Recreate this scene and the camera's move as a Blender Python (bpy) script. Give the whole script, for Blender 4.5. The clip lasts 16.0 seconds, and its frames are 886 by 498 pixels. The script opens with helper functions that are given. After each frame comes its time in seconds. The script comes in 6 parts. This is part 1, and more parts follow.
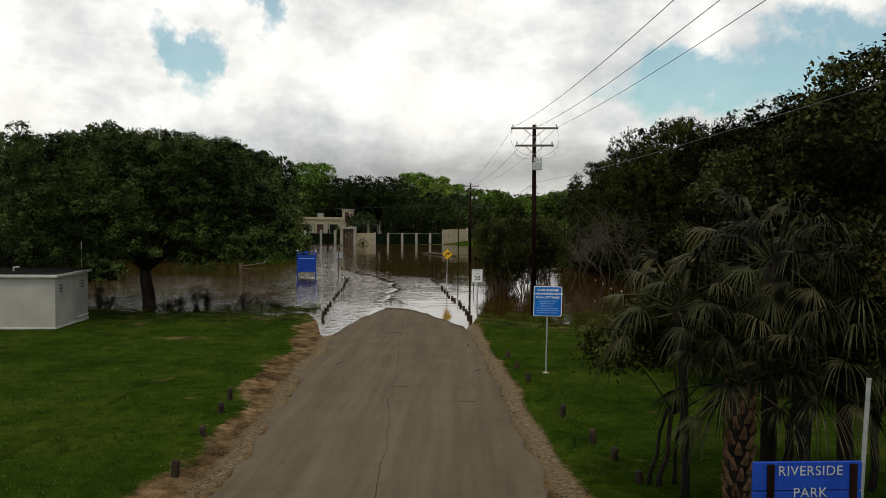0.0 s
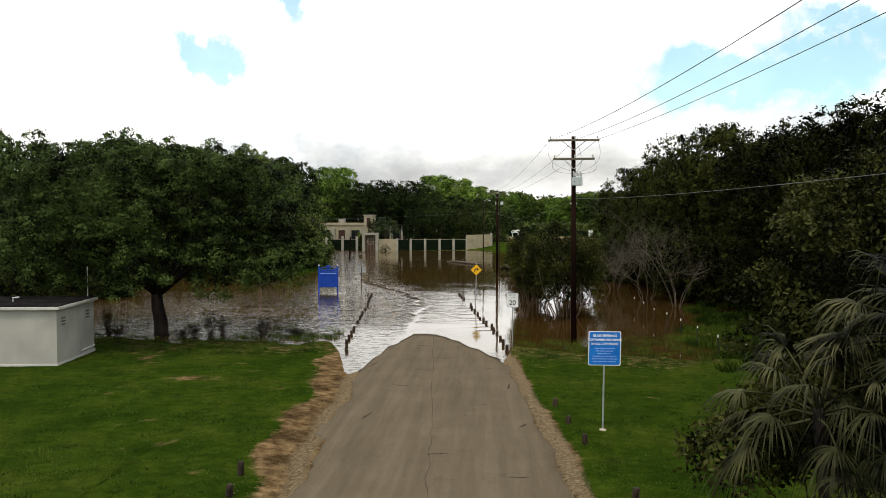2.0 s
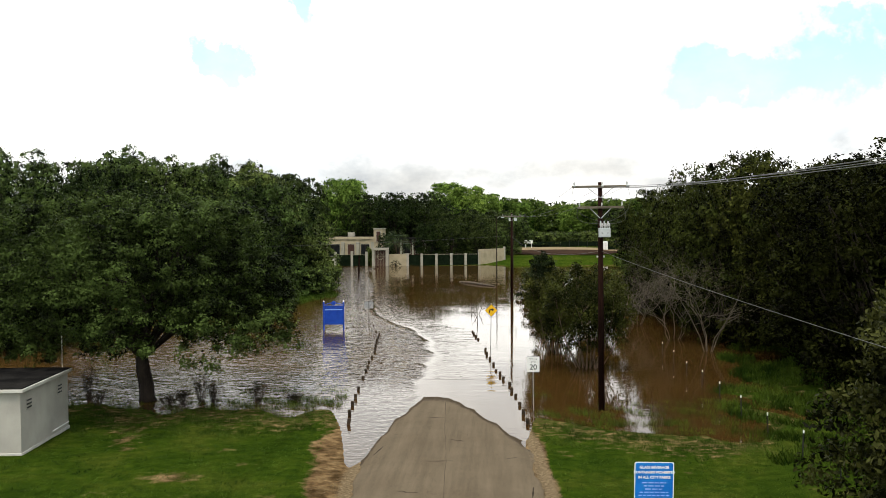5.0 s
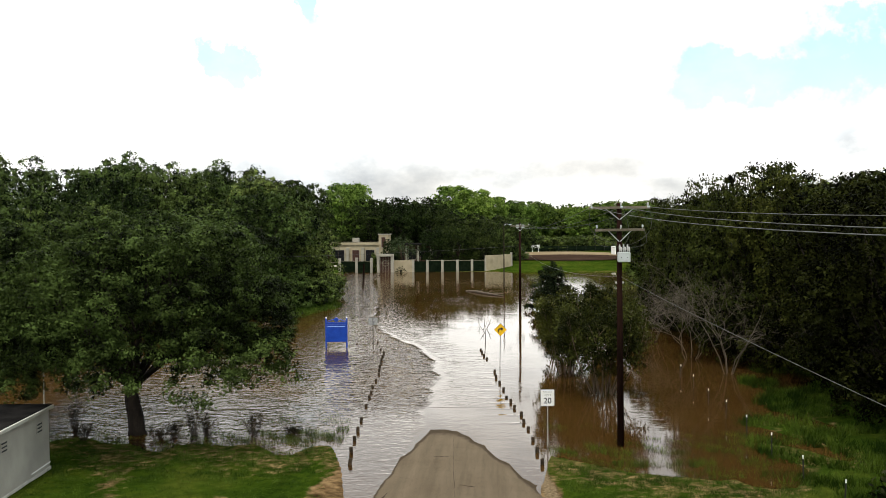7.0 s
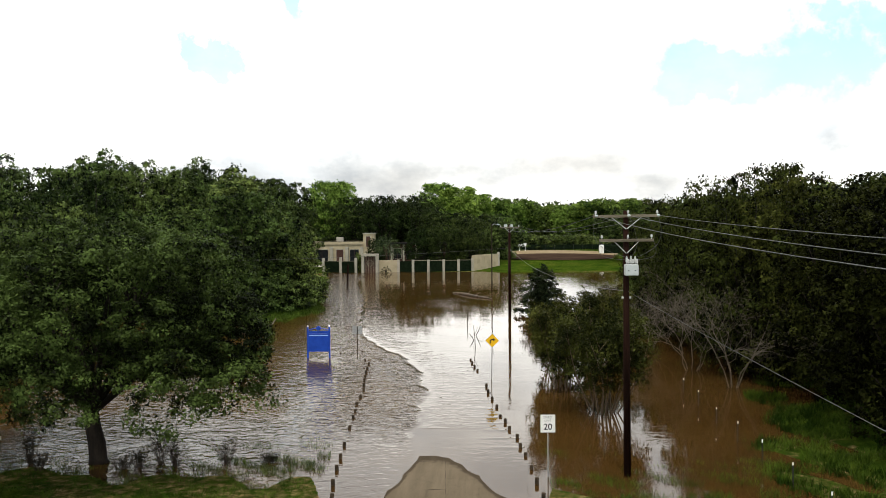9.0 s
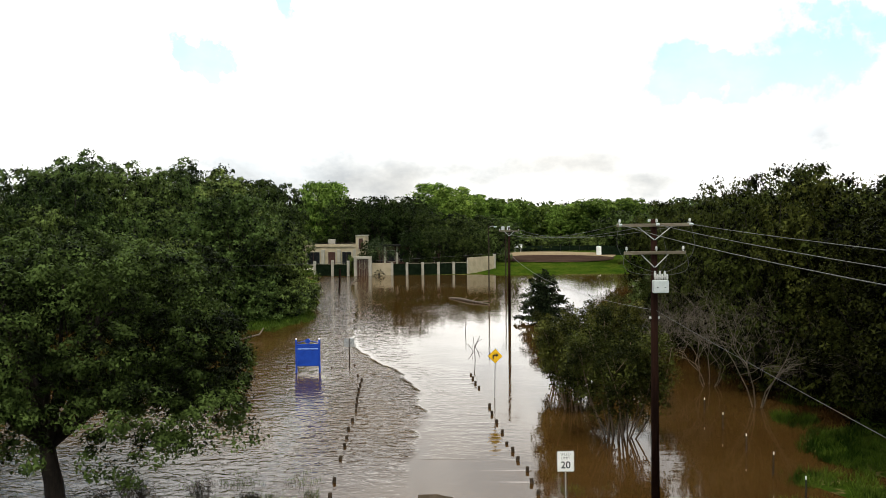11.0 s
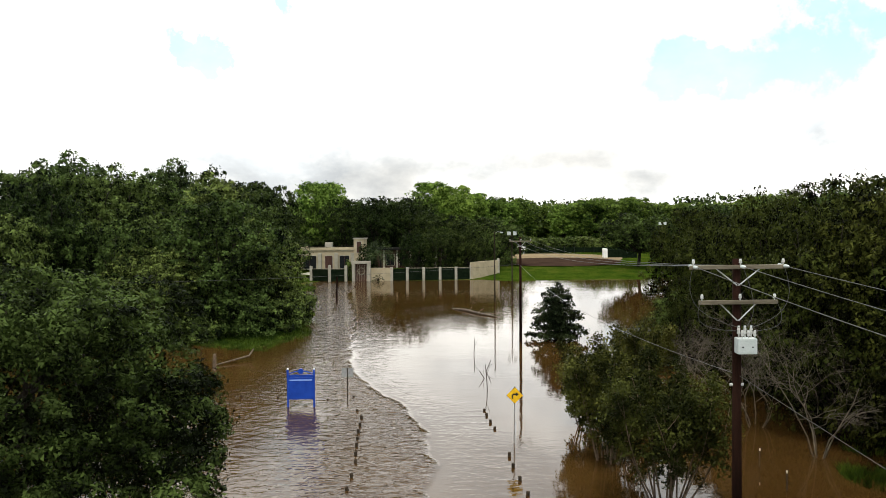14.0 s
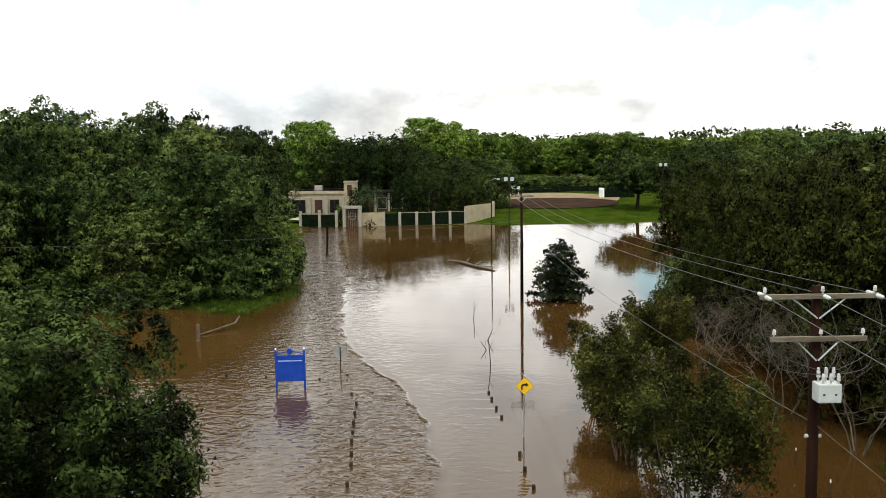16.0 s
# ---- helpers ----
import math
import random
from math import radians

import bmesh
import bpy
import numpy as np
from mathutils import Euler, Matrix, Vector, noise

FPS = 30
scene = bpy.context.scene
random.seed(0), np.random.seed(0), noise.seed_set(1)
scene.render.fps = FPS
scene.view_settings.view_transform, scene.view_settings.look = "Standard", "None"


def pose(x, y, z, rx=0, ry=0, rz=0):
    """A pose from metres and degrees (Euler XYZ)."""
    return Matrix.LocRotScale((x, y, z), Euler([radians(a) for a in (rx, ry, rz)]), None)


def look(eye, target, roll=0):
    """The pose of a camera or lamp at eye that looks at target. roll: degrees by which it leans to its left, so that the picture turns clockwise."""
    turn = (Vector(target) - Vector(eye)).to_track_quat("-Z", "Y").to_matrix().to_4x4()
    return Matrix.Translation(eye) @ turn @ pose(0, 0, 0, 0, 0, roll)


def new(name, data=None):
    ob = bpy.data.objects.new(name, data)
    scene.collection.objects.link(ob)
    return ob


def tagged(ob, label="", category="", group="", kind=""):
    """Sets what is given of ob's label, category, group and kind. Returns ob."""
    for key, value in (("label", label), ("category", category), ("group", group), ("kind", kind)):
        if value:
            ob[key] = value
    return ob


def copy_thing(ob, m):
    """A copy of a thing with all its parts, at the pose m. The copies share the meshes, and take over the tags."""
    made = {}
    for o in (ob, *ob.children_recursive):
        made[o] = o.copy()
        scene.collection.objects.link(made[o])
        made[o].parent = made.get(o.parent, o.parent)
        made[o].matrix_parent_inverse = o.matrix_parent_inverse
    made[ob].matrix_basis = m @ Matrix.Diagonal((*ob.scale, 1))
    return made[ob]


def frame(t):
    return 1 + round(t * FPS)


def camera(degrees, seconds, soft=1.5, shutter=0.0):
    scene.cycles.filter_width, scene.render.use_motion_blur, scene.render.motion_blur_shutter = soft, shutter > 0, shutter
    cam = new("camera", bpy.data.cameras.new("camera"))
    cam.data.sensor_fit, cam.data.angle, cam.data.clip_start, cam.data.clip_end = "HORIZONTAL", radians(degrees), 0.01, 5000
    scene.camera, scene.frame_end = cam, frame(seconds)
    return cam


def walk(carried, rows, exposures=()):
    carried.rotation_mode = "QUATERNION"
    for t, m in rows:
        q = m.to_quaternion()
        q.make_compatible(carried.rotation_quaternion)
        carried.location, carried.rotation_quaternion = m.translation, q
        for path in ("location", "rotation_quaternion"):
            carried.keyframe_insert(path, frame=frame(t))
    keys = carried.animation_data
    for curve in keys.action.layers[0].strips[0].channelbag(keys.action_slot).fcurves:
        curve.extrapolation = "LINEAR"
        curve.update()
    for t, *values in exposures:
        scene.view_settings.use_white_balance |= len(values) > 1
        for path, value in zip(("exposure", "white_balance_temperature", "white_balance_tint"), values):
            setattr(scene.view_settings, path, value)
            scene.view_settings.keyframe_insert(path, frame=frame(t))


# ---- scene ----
cam = camera(54.0, 16.0, 0.8)
PATH = [
    (0, (1.286, 0.917, 5.83), (1.239, 2.915, 5.759), 0.4),
    (0.5, (1.012, 2.014, 5.947), (0.943, 4.012, 5.875), 0.4),
    (1, (0.805, 3.007, 6.156), (0.719, 5.004, 6.083), 0.3),
    (1.5, (0.658, 3.943, 6.51), (0.572, 5.94, 6.438), 0.1),
    (2, (0.556, 4.839, 6.951), (0.461, 6.835, 6.88), 0.0),
    (2.5, (0.525, 5.727, 7.443), (0.419, 7.723, 7.372), -0.1),
    (3, (0.495, 6.528, 7.982), (0.395, 8.524, 7.911), -0.2),
    (3.5, (0.478, 7.313, 8.444), (0.372, 9.309, 8.372), -0.3),
    (4, (0.457, 8.186, 8.906), (0.332, 10.18, 8.835), -0.3),
    (6.5, (0.008, 11.782, 10.555), (-0.107, 13.777, 10.489), -0.4),
    (7, (-0.002, 12.561, 10.777), (-0.136, 14.555, 10.71), -0.4),
    (7.5, (-0.031, 13.346, 10.947), (-0.174, 15.34, 10.878), -0.4),
    (8, (-0.094, 14.188, 11.081), (-0.248, 16.18, 11.008), -0.4),
    (8.5, (-0.291, 15.155, 11.212), (-0.403, 17.151, 11.137), -0.4),
    (9, (-0.489, 16.14, 11.348), (-0.588, 18.136, 11.272), -0.4),
    (11.5, (-1.26, 21.918, 11.861), (-1.332, 23.915, 11.783), -0.5),
    (12, (-1.457, 23.076, 12.038), (-1.517, 25.073, 11.958), -0.4),
    (12.5, (-1.664, 24.217, 12.21), (-1.722, 26.214, 12.128), -0.4),
    (13, (-1.817, 25.413, 12.388), (-1.9, 27.41, 12.304), -0.4),
    (13.5, (-1.986, 26.638, 12.627), (-2.069, 28.635, 12.544), -0.4),
    (14, (-2.176, 27.862, 12.995), (-2.253, 29.858, 12.909), -0.5),
    (14.5, (-2.332, 29.134, 13.511), (-2.415, 31.125, 13.341), -0.7),
    (15, (-2.483, 30.435, 14.044), (-2.574, 32.421, 13.825), -0.8),
    (15.5, (-2.666, 31.73, 14.583), (-2.746, 33.714, 14.345), -0.9),
    (16, (-2.905, 32.935, 15.101), (-2.962, 34.919, 14.857), -0.9),
]
LIGHTNESS = ((0, 0.0), (0.5, 0.08), (1.0, 0.28), (1.5, 0.5), (2.0, 0.7), (2.5, 0.83), (3.0, 0.93), (3.5, 1.01), (4.0, 1.05), (7.0, 1.07), (12.0, 1.07), (14.0, 1.09), (16.0, 1.12))
walk(cam, [(t, look(eye, target, roll)) for t, eye, target, roll in PATH], LIGHTNESS)

# ---------------------------------------------------------------- world, sun
def sky_world():
    w = bpy.data.worlds.new("world")
    scene.world = w
    w.use_nodes = True
    nt = w.node_tree
    nt.nodes.clear()
    N, L = nt.nodes.new, nt.links.new

    def math_node(op, a, b=None, clamp=False):
        n = N("ShaderNodeMath")
        n.operation, n.use_clamp = op, clamp
        for i, s in enumerate((a, b)):
            if s is None:
                continue
            if isinstance(s, (int, float)):
                n.inputs[i].default_value = s
            else:
                L(s, n.inputs[i])
        return n.outputs[0]

    tc = N("ShaderNodeTexCoord")
    sep = N("ShaderNodeSeparateXYZ")
    L(tc.outputs["Generated"], sep.inputs[0])
    x, y, z = sep.outputs
    az = math_node("ARCTAN2", x, y)
    el = math_node("ARCSINE", z)
    # clouds on a flat layer overhead, seen in perspective
    h = math_node("ADD", math_node("MAXIMUM", z, 0.0), 0.13)
    comb = N("ShaderNodeCombineXYZ")
    L(math_node("DIVIDE", x, h), comb.inputs[0])
    L(math_node("DIVIDE", y, h), comb.inputs[1])

    def cloud(scale, detail, seed, rough=0.55):
        n = N("ShaderNodeTexNoise")
        n.noise_dimensions = "4D"
        n.inputs["Scale"].default_value, n.inputs["Detail"].default_value = scale, detail
        n.inputs["Roughness"].default_value = rough
        n.inputs["W"].default_value = seed
        return n

    shade = cloud(4.6, 9, 3.1, 0.6)
    tall = N("ShaderNodeMapping")
    tall.inputs["Scale"].default_value = (1, 1, 1.7)
    L(tc.outputs["Generated"], tall.inputs[0])
    L(tall.outputs[0], shade.inputs["Vector"])
    sheet = cloud(0.55, 6, 5.3)
    L(comb.outputs[0], sheet.inputs["Vector"])
    puff = cloud(10.0, 12, 1.7, 0.64)
    L(tc.outputs["Generated"], puff.inputs["Vector"])
    # gaps of blue between the clouds
    edge = math_node("MULTIPLY", math_node("SUBTRACT", puff.outputs[0], 0.5), 2.4)
    warp = cloud(6.5, 7, 8.8, 0.6)
    L(tc.outputs["Generated"], warp.inputs["Vector"])
    bend = N("ShaderNodeSeparateColor")
    L(warp.outputs["Color"], bend.inputs[0])
    waz = math_node("ADD", az, math_node("MULTIPLY", math_node("SUBTRACT", bend.outputs[0], 0.5), 0.36))
    wel = math_node("ADD", el, math_node("MULTIPLY", math_node("SUBTRACT", bend.outputs[1], 0.5), 0.22))
    gaps = None
    for a0, e0, ra, re in ((-0.315, 0.165, 0.030, 0.042), (-0.215, 0.24, 0.028, 0.045), (0.26, 0.144, 0.085, 0.032), (0.33, 0.155, 0.06, 0.036), (0.42, 0.196, 0.09, 0.026), (0.60, 0.17, 0.07, 0.04), (0.05, 0.62, 0.30, 0.10), (0.75, 0.40, 0.28, 0.16),
                           (-0.75, 0.45, 0.30, 0.15), (1.7, 0.5, 0.4, 0.2), (-1.9, 0.4, 0.4, 0.2), (2.9, 0.55, 0.5, 0.25)):
        da = math_node("DIVIDE", math_node("SUBTRACT", waz, a0), ra)
        de = math_node("DIVIDE", math_node("SUBTRACT", wel, e0), re)
        r2 = math_node("ADD", math_node("MULTIPLY", da, da), math_node("MULTIPLY", de, de))
        g = math_node("SUBTRACT", 1.25, math_node("ADD", math_node("SQRT", r2), edge), clamp=True)
        gaps = g if gaps is None else math_node("MAXIMUM", gaps, g)
    gaps = math_node("MULTIPLY", math_node("MULTIPLY", gaps, 1.8, clamp=True), 0.82)
    # soft grey undersides of the far clouds, drawn out along the horizon
    flat = N("ShaderNodeCombineXYZ")
    L(math_node("MULTIPLY", az, 3.2), flat.inputs[0])
    L(math_node("MULTIPLY", el, 8.5), flat.inputs[1])
    streak = cloud(1.7, 6, 2.45, 0.5)
    streak.inputs["Distortion"].default_value = 0.5
    L(flat.outputs[0], streak.inputs["Vector"])
    grey = N("ShaderNodeMapRange")
    grey.interpolation_type = "SMOOTHSTEP"
    L(streak.outputs[0], grey.inputs[0])
    grey.inputs[1].default_value, grey.inputs[2].default_value = 0.36, 0.70
    band = N("ShaderNodeMapRange")
    band.interpolation_type = "SMOOTHSTEP"
    L(el, band.inputs[0])
    for i, v in ((1, 0.055), (2, 0.125), (3, 1.0), (4, 0.0)):
        band.inputs[i].default_value = v
    bases = math_node("SUBTRACT", 1.0, math_node("MULTIPLY", math_node("MULTIPLY", grey.outputs[0], band.outputs[0]), 0.45))
    # cloud brightness: thick grey bases, brilliant tops
    ramp = N("ShaderNodeValToRGB")
    L(shade.outputs[0], ramp.inputs[0])
    ramp.color_ramp.elements[0].position, ramp.color_ramp.elements[1].position = 0.40, 0.57
    ramp.color_ramp.elements[0].color = (0.58, 0.605, 0.615, 1)
    ramp.color_ramp.elements[1].color = (1.0, 0.985, 0.935, 1)
    puffed = math_node("ADD", math_node("MULTIPLY", puff.outputs[0], 0.75), 0.64)
    # low, distant clouds are greyer
    low = N("ShaderNodeMapRange")
    low.interpolation_type = "SMOOTHSTEP"
    L(math_node("ADD", el, math_node("MULTIPLY", math_node("SUBTRACT", sheet.outputs[0], 0.5), 0.22)), low.inputs[0])
    for i, v in ((1, 0.0), (2, 0.13), (3, 0.78), (4, 1.0)):
        low.inputs[i].default_value = v
    lum = math_node("MULTIPLY", math_node("MULTIPLY", math_node("MULTIPLY", puffed, low.outputs[0]), bases), CLOUD)
    cl = N("ShaderNodeVectorMath")
    cl.operation = "SCALE"
    L(ramp.outputs[0], cl.inputs[0])
    L(lum, cl.inputs["Scale"])
    sky = N("ShaderNodeTexSky")
    sky.sky_type, sky.sun_disc = "NISHITA", False
    sky.sun_elevation, sky.sun_rotation = radians(SUN_EL), radians(SUN_AZ)
    blue = N("ShaderNodeVectorMath")
    blue.operation = "MULTIPLY"
    L(sky.outputs[0], blue.inputs[0])
    blue.inputs[1].default_value = SKY
    mix = N("ShaderNodeMix")
    mix.data_type = "RGBA"
    L(gaps, mix.inputs["Factor"])
    L(cl.outputs[0], mix.inputs["A"])
    L(blue.outputs[0], mix.inputs["B"])
    bg = N("ShaderNodeBackground")
    L(mix.outputs["Result"], bg.inputs[0])
    out = N("ShaderNodeOutputWorld")
    L(bg.outputs[0], out.inputs[0])


SUN_EL, SUN_AZ, SUN, SKY, CLOUD = 68.0, 184.0, 1.35, (0.105, 0.132, 0.112), 1.04
sky_world()
lamp = bpy.data.lights.new("sun", "SUN")
lamp.energy, lamp.angle, lamp.color = SUN, radians(12), (1.0, 0.95, 0.86)
a, e = radians(SUN_AZ), radians(SUN_EL)
new("sun", lamp).matrix_world = look((60 * math.sin(a) * math.cos(e), 60 * math.cos(a) * math.cos(e), 60 * math.sin(e)), (0, 0, 0))


# ---------------------------------------------------------------- materials
def nodes_of(name):
    m = bpy.data.materials.new(name)
    m.use_nodes = True
    nt = m.node_tree
    return m, nt, nt.nodes.new, nt.links.new, nt.nodes["Principled BSDF"]


def surface(name, dark, light, scale=2.0, rough=0.7, metal=0.0, grain=30.0, bump=0.15, depth=0.01, stretch=(1, 1, 1), vary=0.0, spec=0.18, spots=None):
    """A procedural surface: two scales of colour variation and a fine relief. spots: (colour, scale, threshold)."""
    m, nt, N, L, bsdf = nodes_of(name)
    tc, mp = N("ShaderNodeTexCoord"), N("ShaderNodeMapping")
    mp.inputs["Scale"].default_value = stretch
    L(tc.outputs["Object"], mp.inputs[0])
    big, fine = N("ShaderNodeTexNoise"), N("ShaderNodeTexNoise")
    big.inputs["Scale"].default_value, big.inputs["Detail"].default_value = scale, 6
    fine.inputs["Scale"].default_value, fine.inputs["Detail"].default_value = grain, 5
    L(mp.outputs[0], big.inputs[0])
    L(mp.outputs[0], fine.inputs[0])
    add = N("ShaderNodeMath")
    add.operation = "MULTIPLY_ADD"
    L(fine.outputs[0], add.inputs[0])
    add.inputs[1].default_value = 0.5
    L(big.outputs[0], add.inputs[2])
    ramp = N("ShaderNodeValToRGB")
    ramp.color_ramp.elements[0].position, ramp.color_ramp.elements[1].position = 0.55, 0.95
    ramp.color_ramp.elements[0].color, ramp.color_ramp.elements[1].color = (*dark, 1), (*light, 1)
    L(add.outputs[0], ramp.inputs[0])
    col = ramp.outputs[0]
    if spots:
        n = N("ShaderNodeTexNoise")
        n.inputs["Scale"].default_value, n.inputs["Detail"].default_value = spots[1], 4
        L(mp.outputs[0], n.inputs[0])
        mr = N("ShaderNodeMapRange")
        L(n.outputs[0], mr.inputs[0])
        mr.inputs[1].default_value, mr.inputs[2].default_value = spots[2], spots[2] + 0.08
        mx = N("ShaderNodeMix")
        mx.data_type = "RGBA"
        L(mr.outputs[0], mx.inputs["Factor"])
        L(col, mx.inputs["A"])
        mx.inputs["B"].default_value = (*spots[0], 1)
        col = mx.outputs["Result"]
    if vary:
        info, hsv, mr = N("ShaderNodeObjectInfo"), N("ShaderNodeHueSaturation"), N("ShaderNodeMapRange")
        L(info.outputs["Random"], mr.inputs[0])
        mr.inputs[3].default_value, mr.inputs[4].default_value = 1 - vary, 1 + vary
        L(mr.outputs[0], hsv.inputs["Value"])
        L(col, hsv.inputs["Color"])
        col = hsv.outputs[0]
    L(col, bsdf.inputs["Base Color"])
    bsdf.inputs["Roughness"].default_value, bsdf.inputs["Metallic"].default_value = rough, metal
    bsdf.inputs["Specular IOR Level"].default_value = spec
    if bump:
        b = N("ShaderNodeBump")
        b.inputs["Strength"].default_value, b.inputs["Distance"].default_value = bump, depth
        L(add.outputs[0], b.inputs["Height"])
        L(b.outputs[0], bsdf.inputs["Normal"])
    return m


def leaf_material(name, dark, light, shine=0.35, through_light=0.35, clump=0.9):
    m, nt, N, L, bsdf = nodes_of(name)
    geo, info = N("ShaderNodeNewGeometry"), N("ShaderNodeObjectInfo")
    tc, big = N("ShaderNodeTexCoord"), N("ShaderNodeTexNoise")
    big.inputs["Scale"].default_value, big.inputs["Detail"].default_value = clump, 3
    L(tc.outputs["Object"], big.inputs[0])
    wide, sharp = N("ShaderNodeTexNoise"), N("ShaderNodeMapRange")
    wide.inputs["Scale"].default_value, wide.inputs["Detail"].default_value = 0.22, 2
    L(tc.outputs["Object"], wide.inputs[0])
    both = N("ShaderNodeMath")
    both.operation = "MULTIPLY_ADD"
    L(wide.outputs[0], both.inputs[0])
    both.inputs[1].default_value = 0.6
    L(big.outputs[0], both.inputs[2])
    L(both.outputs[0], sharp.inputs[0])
    # Sharpened noise, so that leaf colour alone makes clumps look lit or shaded
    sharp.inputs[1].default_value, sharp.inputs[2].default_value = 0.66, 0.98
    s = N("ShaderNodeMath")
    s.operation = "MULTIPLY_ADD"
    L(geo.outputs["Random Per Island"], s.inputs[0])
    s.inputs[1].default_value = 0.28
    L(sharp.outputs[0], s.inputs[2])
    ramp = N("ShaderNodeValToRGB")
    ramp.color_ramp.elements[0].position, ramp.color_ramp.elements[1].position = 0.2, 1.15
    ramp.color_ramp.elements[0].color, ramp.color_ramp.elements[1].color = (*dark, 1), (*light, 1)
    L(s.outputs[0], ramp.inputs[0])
    hsv, mr, mh = N("ShaderNodeHueSaturation"), N("ShaderNodeMapRange"), N("ShaderNodeMapRange")
    L(info.outputs["Random"], mr.inputs[0])
    mr.inputs[3].default_value, mr.inputs[4].default_value = 0.75, 1.3
    L(info.outputs["Random"], mh.inputs[0])
    mh.inputs[3].default_value, mh.inputs[4].default_value = 0.515, 0.485
    L(mr.outputs[0], hsv.inputs["Value"])
    L(mh.outputs[0], hsv.inputs["Hue"])
    L(ramp.outputs[0], hsv.inputs["Color"])
    L(hsv.outputs[0], bsdf.inputs["Base Color"])
    bsdf.inputs["Roughness"].default_value = 0.5
    bsdf.inputs["Specular IOR Level"].default_value = shine * 0.08
    tr, mx = N("ShaderNodeBsdfTranslucent"), N("ShaderNodeMixShader")
    L(hsv.outputs[0], tr.inputs[0])
    mx.inputs[0].default_value = through_light
    L(bsdf.outputs[0], mx.inputs[1])
    L(tr.outputs[0], mx.inputs[2])
    L(mx.outputs[0], nt.nodes["Material Output"].inputs[0])
    return m


def ground_material():
    """Grass, bare earth and gravel by the painted attributes of the ground."""
    m, nt, N, L, bsdf = nodes_of("lawn")
    tc = N("ShaderNodeTexCoord")

    def noise_node(scale, detail=5, rough=0.6):
        n = N("ShaderNodeTexNoise")
        n.inputs["Scale"].default_value, n.inputs["Detail"].default_value, n.inputs["Roughness"].default_value = scale, detail, rough
        L(tc.outputs["Object"], n.inputs[0])
        return n.outputs[0]

    def ramp_node(fac, stops):
        r = N("ShaderNodeValToRGB")
        while len(r.color_ramp.elements) < len(stops):
            r.color_ramp.elements.new(0.5)
        for el, (p, c) in zip(r.color_ramp.elements, stops):
            el.position, el.color = p, (*c, 1)
        L(fac, r.inputs[0])
        return r.outputs[0]

    def mixed(fac, a, b, kind="MIX"):
        x = N("ShaderNodeMix")
        x.data_type, x.blend_type = "RGBA", kind
        if isinstance(fac, float):
            x.inputs["Factor"].default_value = fac
        else:
            L(fac, x.inputs["Factor"])
        L(a, x.inputs["A"])
        L(b, x.inputs["B"])
        return x.outputs["Result"]

    patch, mid, fine = noise_node(0.28, 5), noise_node(2.2, 5), noise_node(26, 6, 0.7)
    grass = ramp_node(patch, ((0.28, (0.015, 0.033, 0.004)), (0.5, (0.030, 0.053, 0.006)), (0.7, (0.054, 0.070, 0.011))))
    blades = ramp_node(fine, ((0.32, (0.35, 0.35, 0.35)), (0.7, (1.35, 1.35, 1.35))))
    grass = mixed(1.0, grass, blades, "MULTIPLY")
    grass = mixed(0.9, grass, ramp_node(mid, ((0.3, (0.5, 0.58, 0.5)), (0.7, (1.4, 1.28, 1.1)))), "MULTIPLY")
    earth = ramp_node(mid, ((0.3, (0.045, 0.028, 0.013)), (0.5, (0.135, 0.090, 0.045)), (0.72, (0.25, 0.178, 0.092))))
    earth = mixed(0.8, earth, ramp_node(fine, ((0.3, (0.45, 0.43, 0.42)), (0.72, (1.35, 1.33, 1.3)))), "MULTIPLY")
    earth = mixed(0.85, earth, ramp_node(noise_node(0.75, 4), ((0.38, (0.38, 0.36, 0.34)), (0.58, (1.15, 1.12, 1.08)))), "MULTIPLY")
    at = N("ShaderNodeAttribute")
    at.attribute_name = "bare"
    s = N("ShaderNodeMath")
    s.operation = "MULTIPLY_ADD"
    L(mid, s.inputs[0])
    s.inputs[1].default_value = 1.1
    L(at.outputs["Fac"], s.inputs[2])
    mr = N("ShaderNodeMapRange")
    L(s.outputs[0], mr.inputs[0])
    mr.inputs[1].default_value, mr.inputs[2].default_value = 0.86, 1.22
    soil = mixed(mr.outputs[0], grass, earth)
    gr = N("ShaderNodeAttribute")
    gr.attribute_name = "gravel"
    gs = N("ShaderNodeMath")
    gs.operation = "MULTIPLY_ADD"
    L(fine, gs.inputs[0])
    gs.inputs[1].default_value = 1.6
    L(gr.outputs["Fac"], gs.inputs[2])
    gm = N("ShaderNodeMapRange")
    L(gs.outputs[0], gm.inputs[0])
    gm.inputs[1].default_value, gm.inputs[2].default_value = 1.15, 1.45
    stones = ramp_node(noise_node(9, 6, 0.75), ((0.3, (0.055, 0.038, 0.02)), (0.5, (0.14, 0.103, 0.06)), (0.7, (0.25, 0.195, 0.125))))
    L(mixed(gm.outputs[0], soil, stones), bsdf.inputs["Base Color"])
    bsdf.inputs["Roughness"].default_value, bsdf.inputs["Specular IOR Level"].default_value = 1.0, 0.0
    b = N("ShaderNodeBump")
    b.inputs["Strength"].default_value, b.inputs["Distance"].default_value = 0.9, 0.06
    L(fine, b.inputs["Height"])
    L(b.outputs[0], bsdf.inputs["Normal"])
    return m


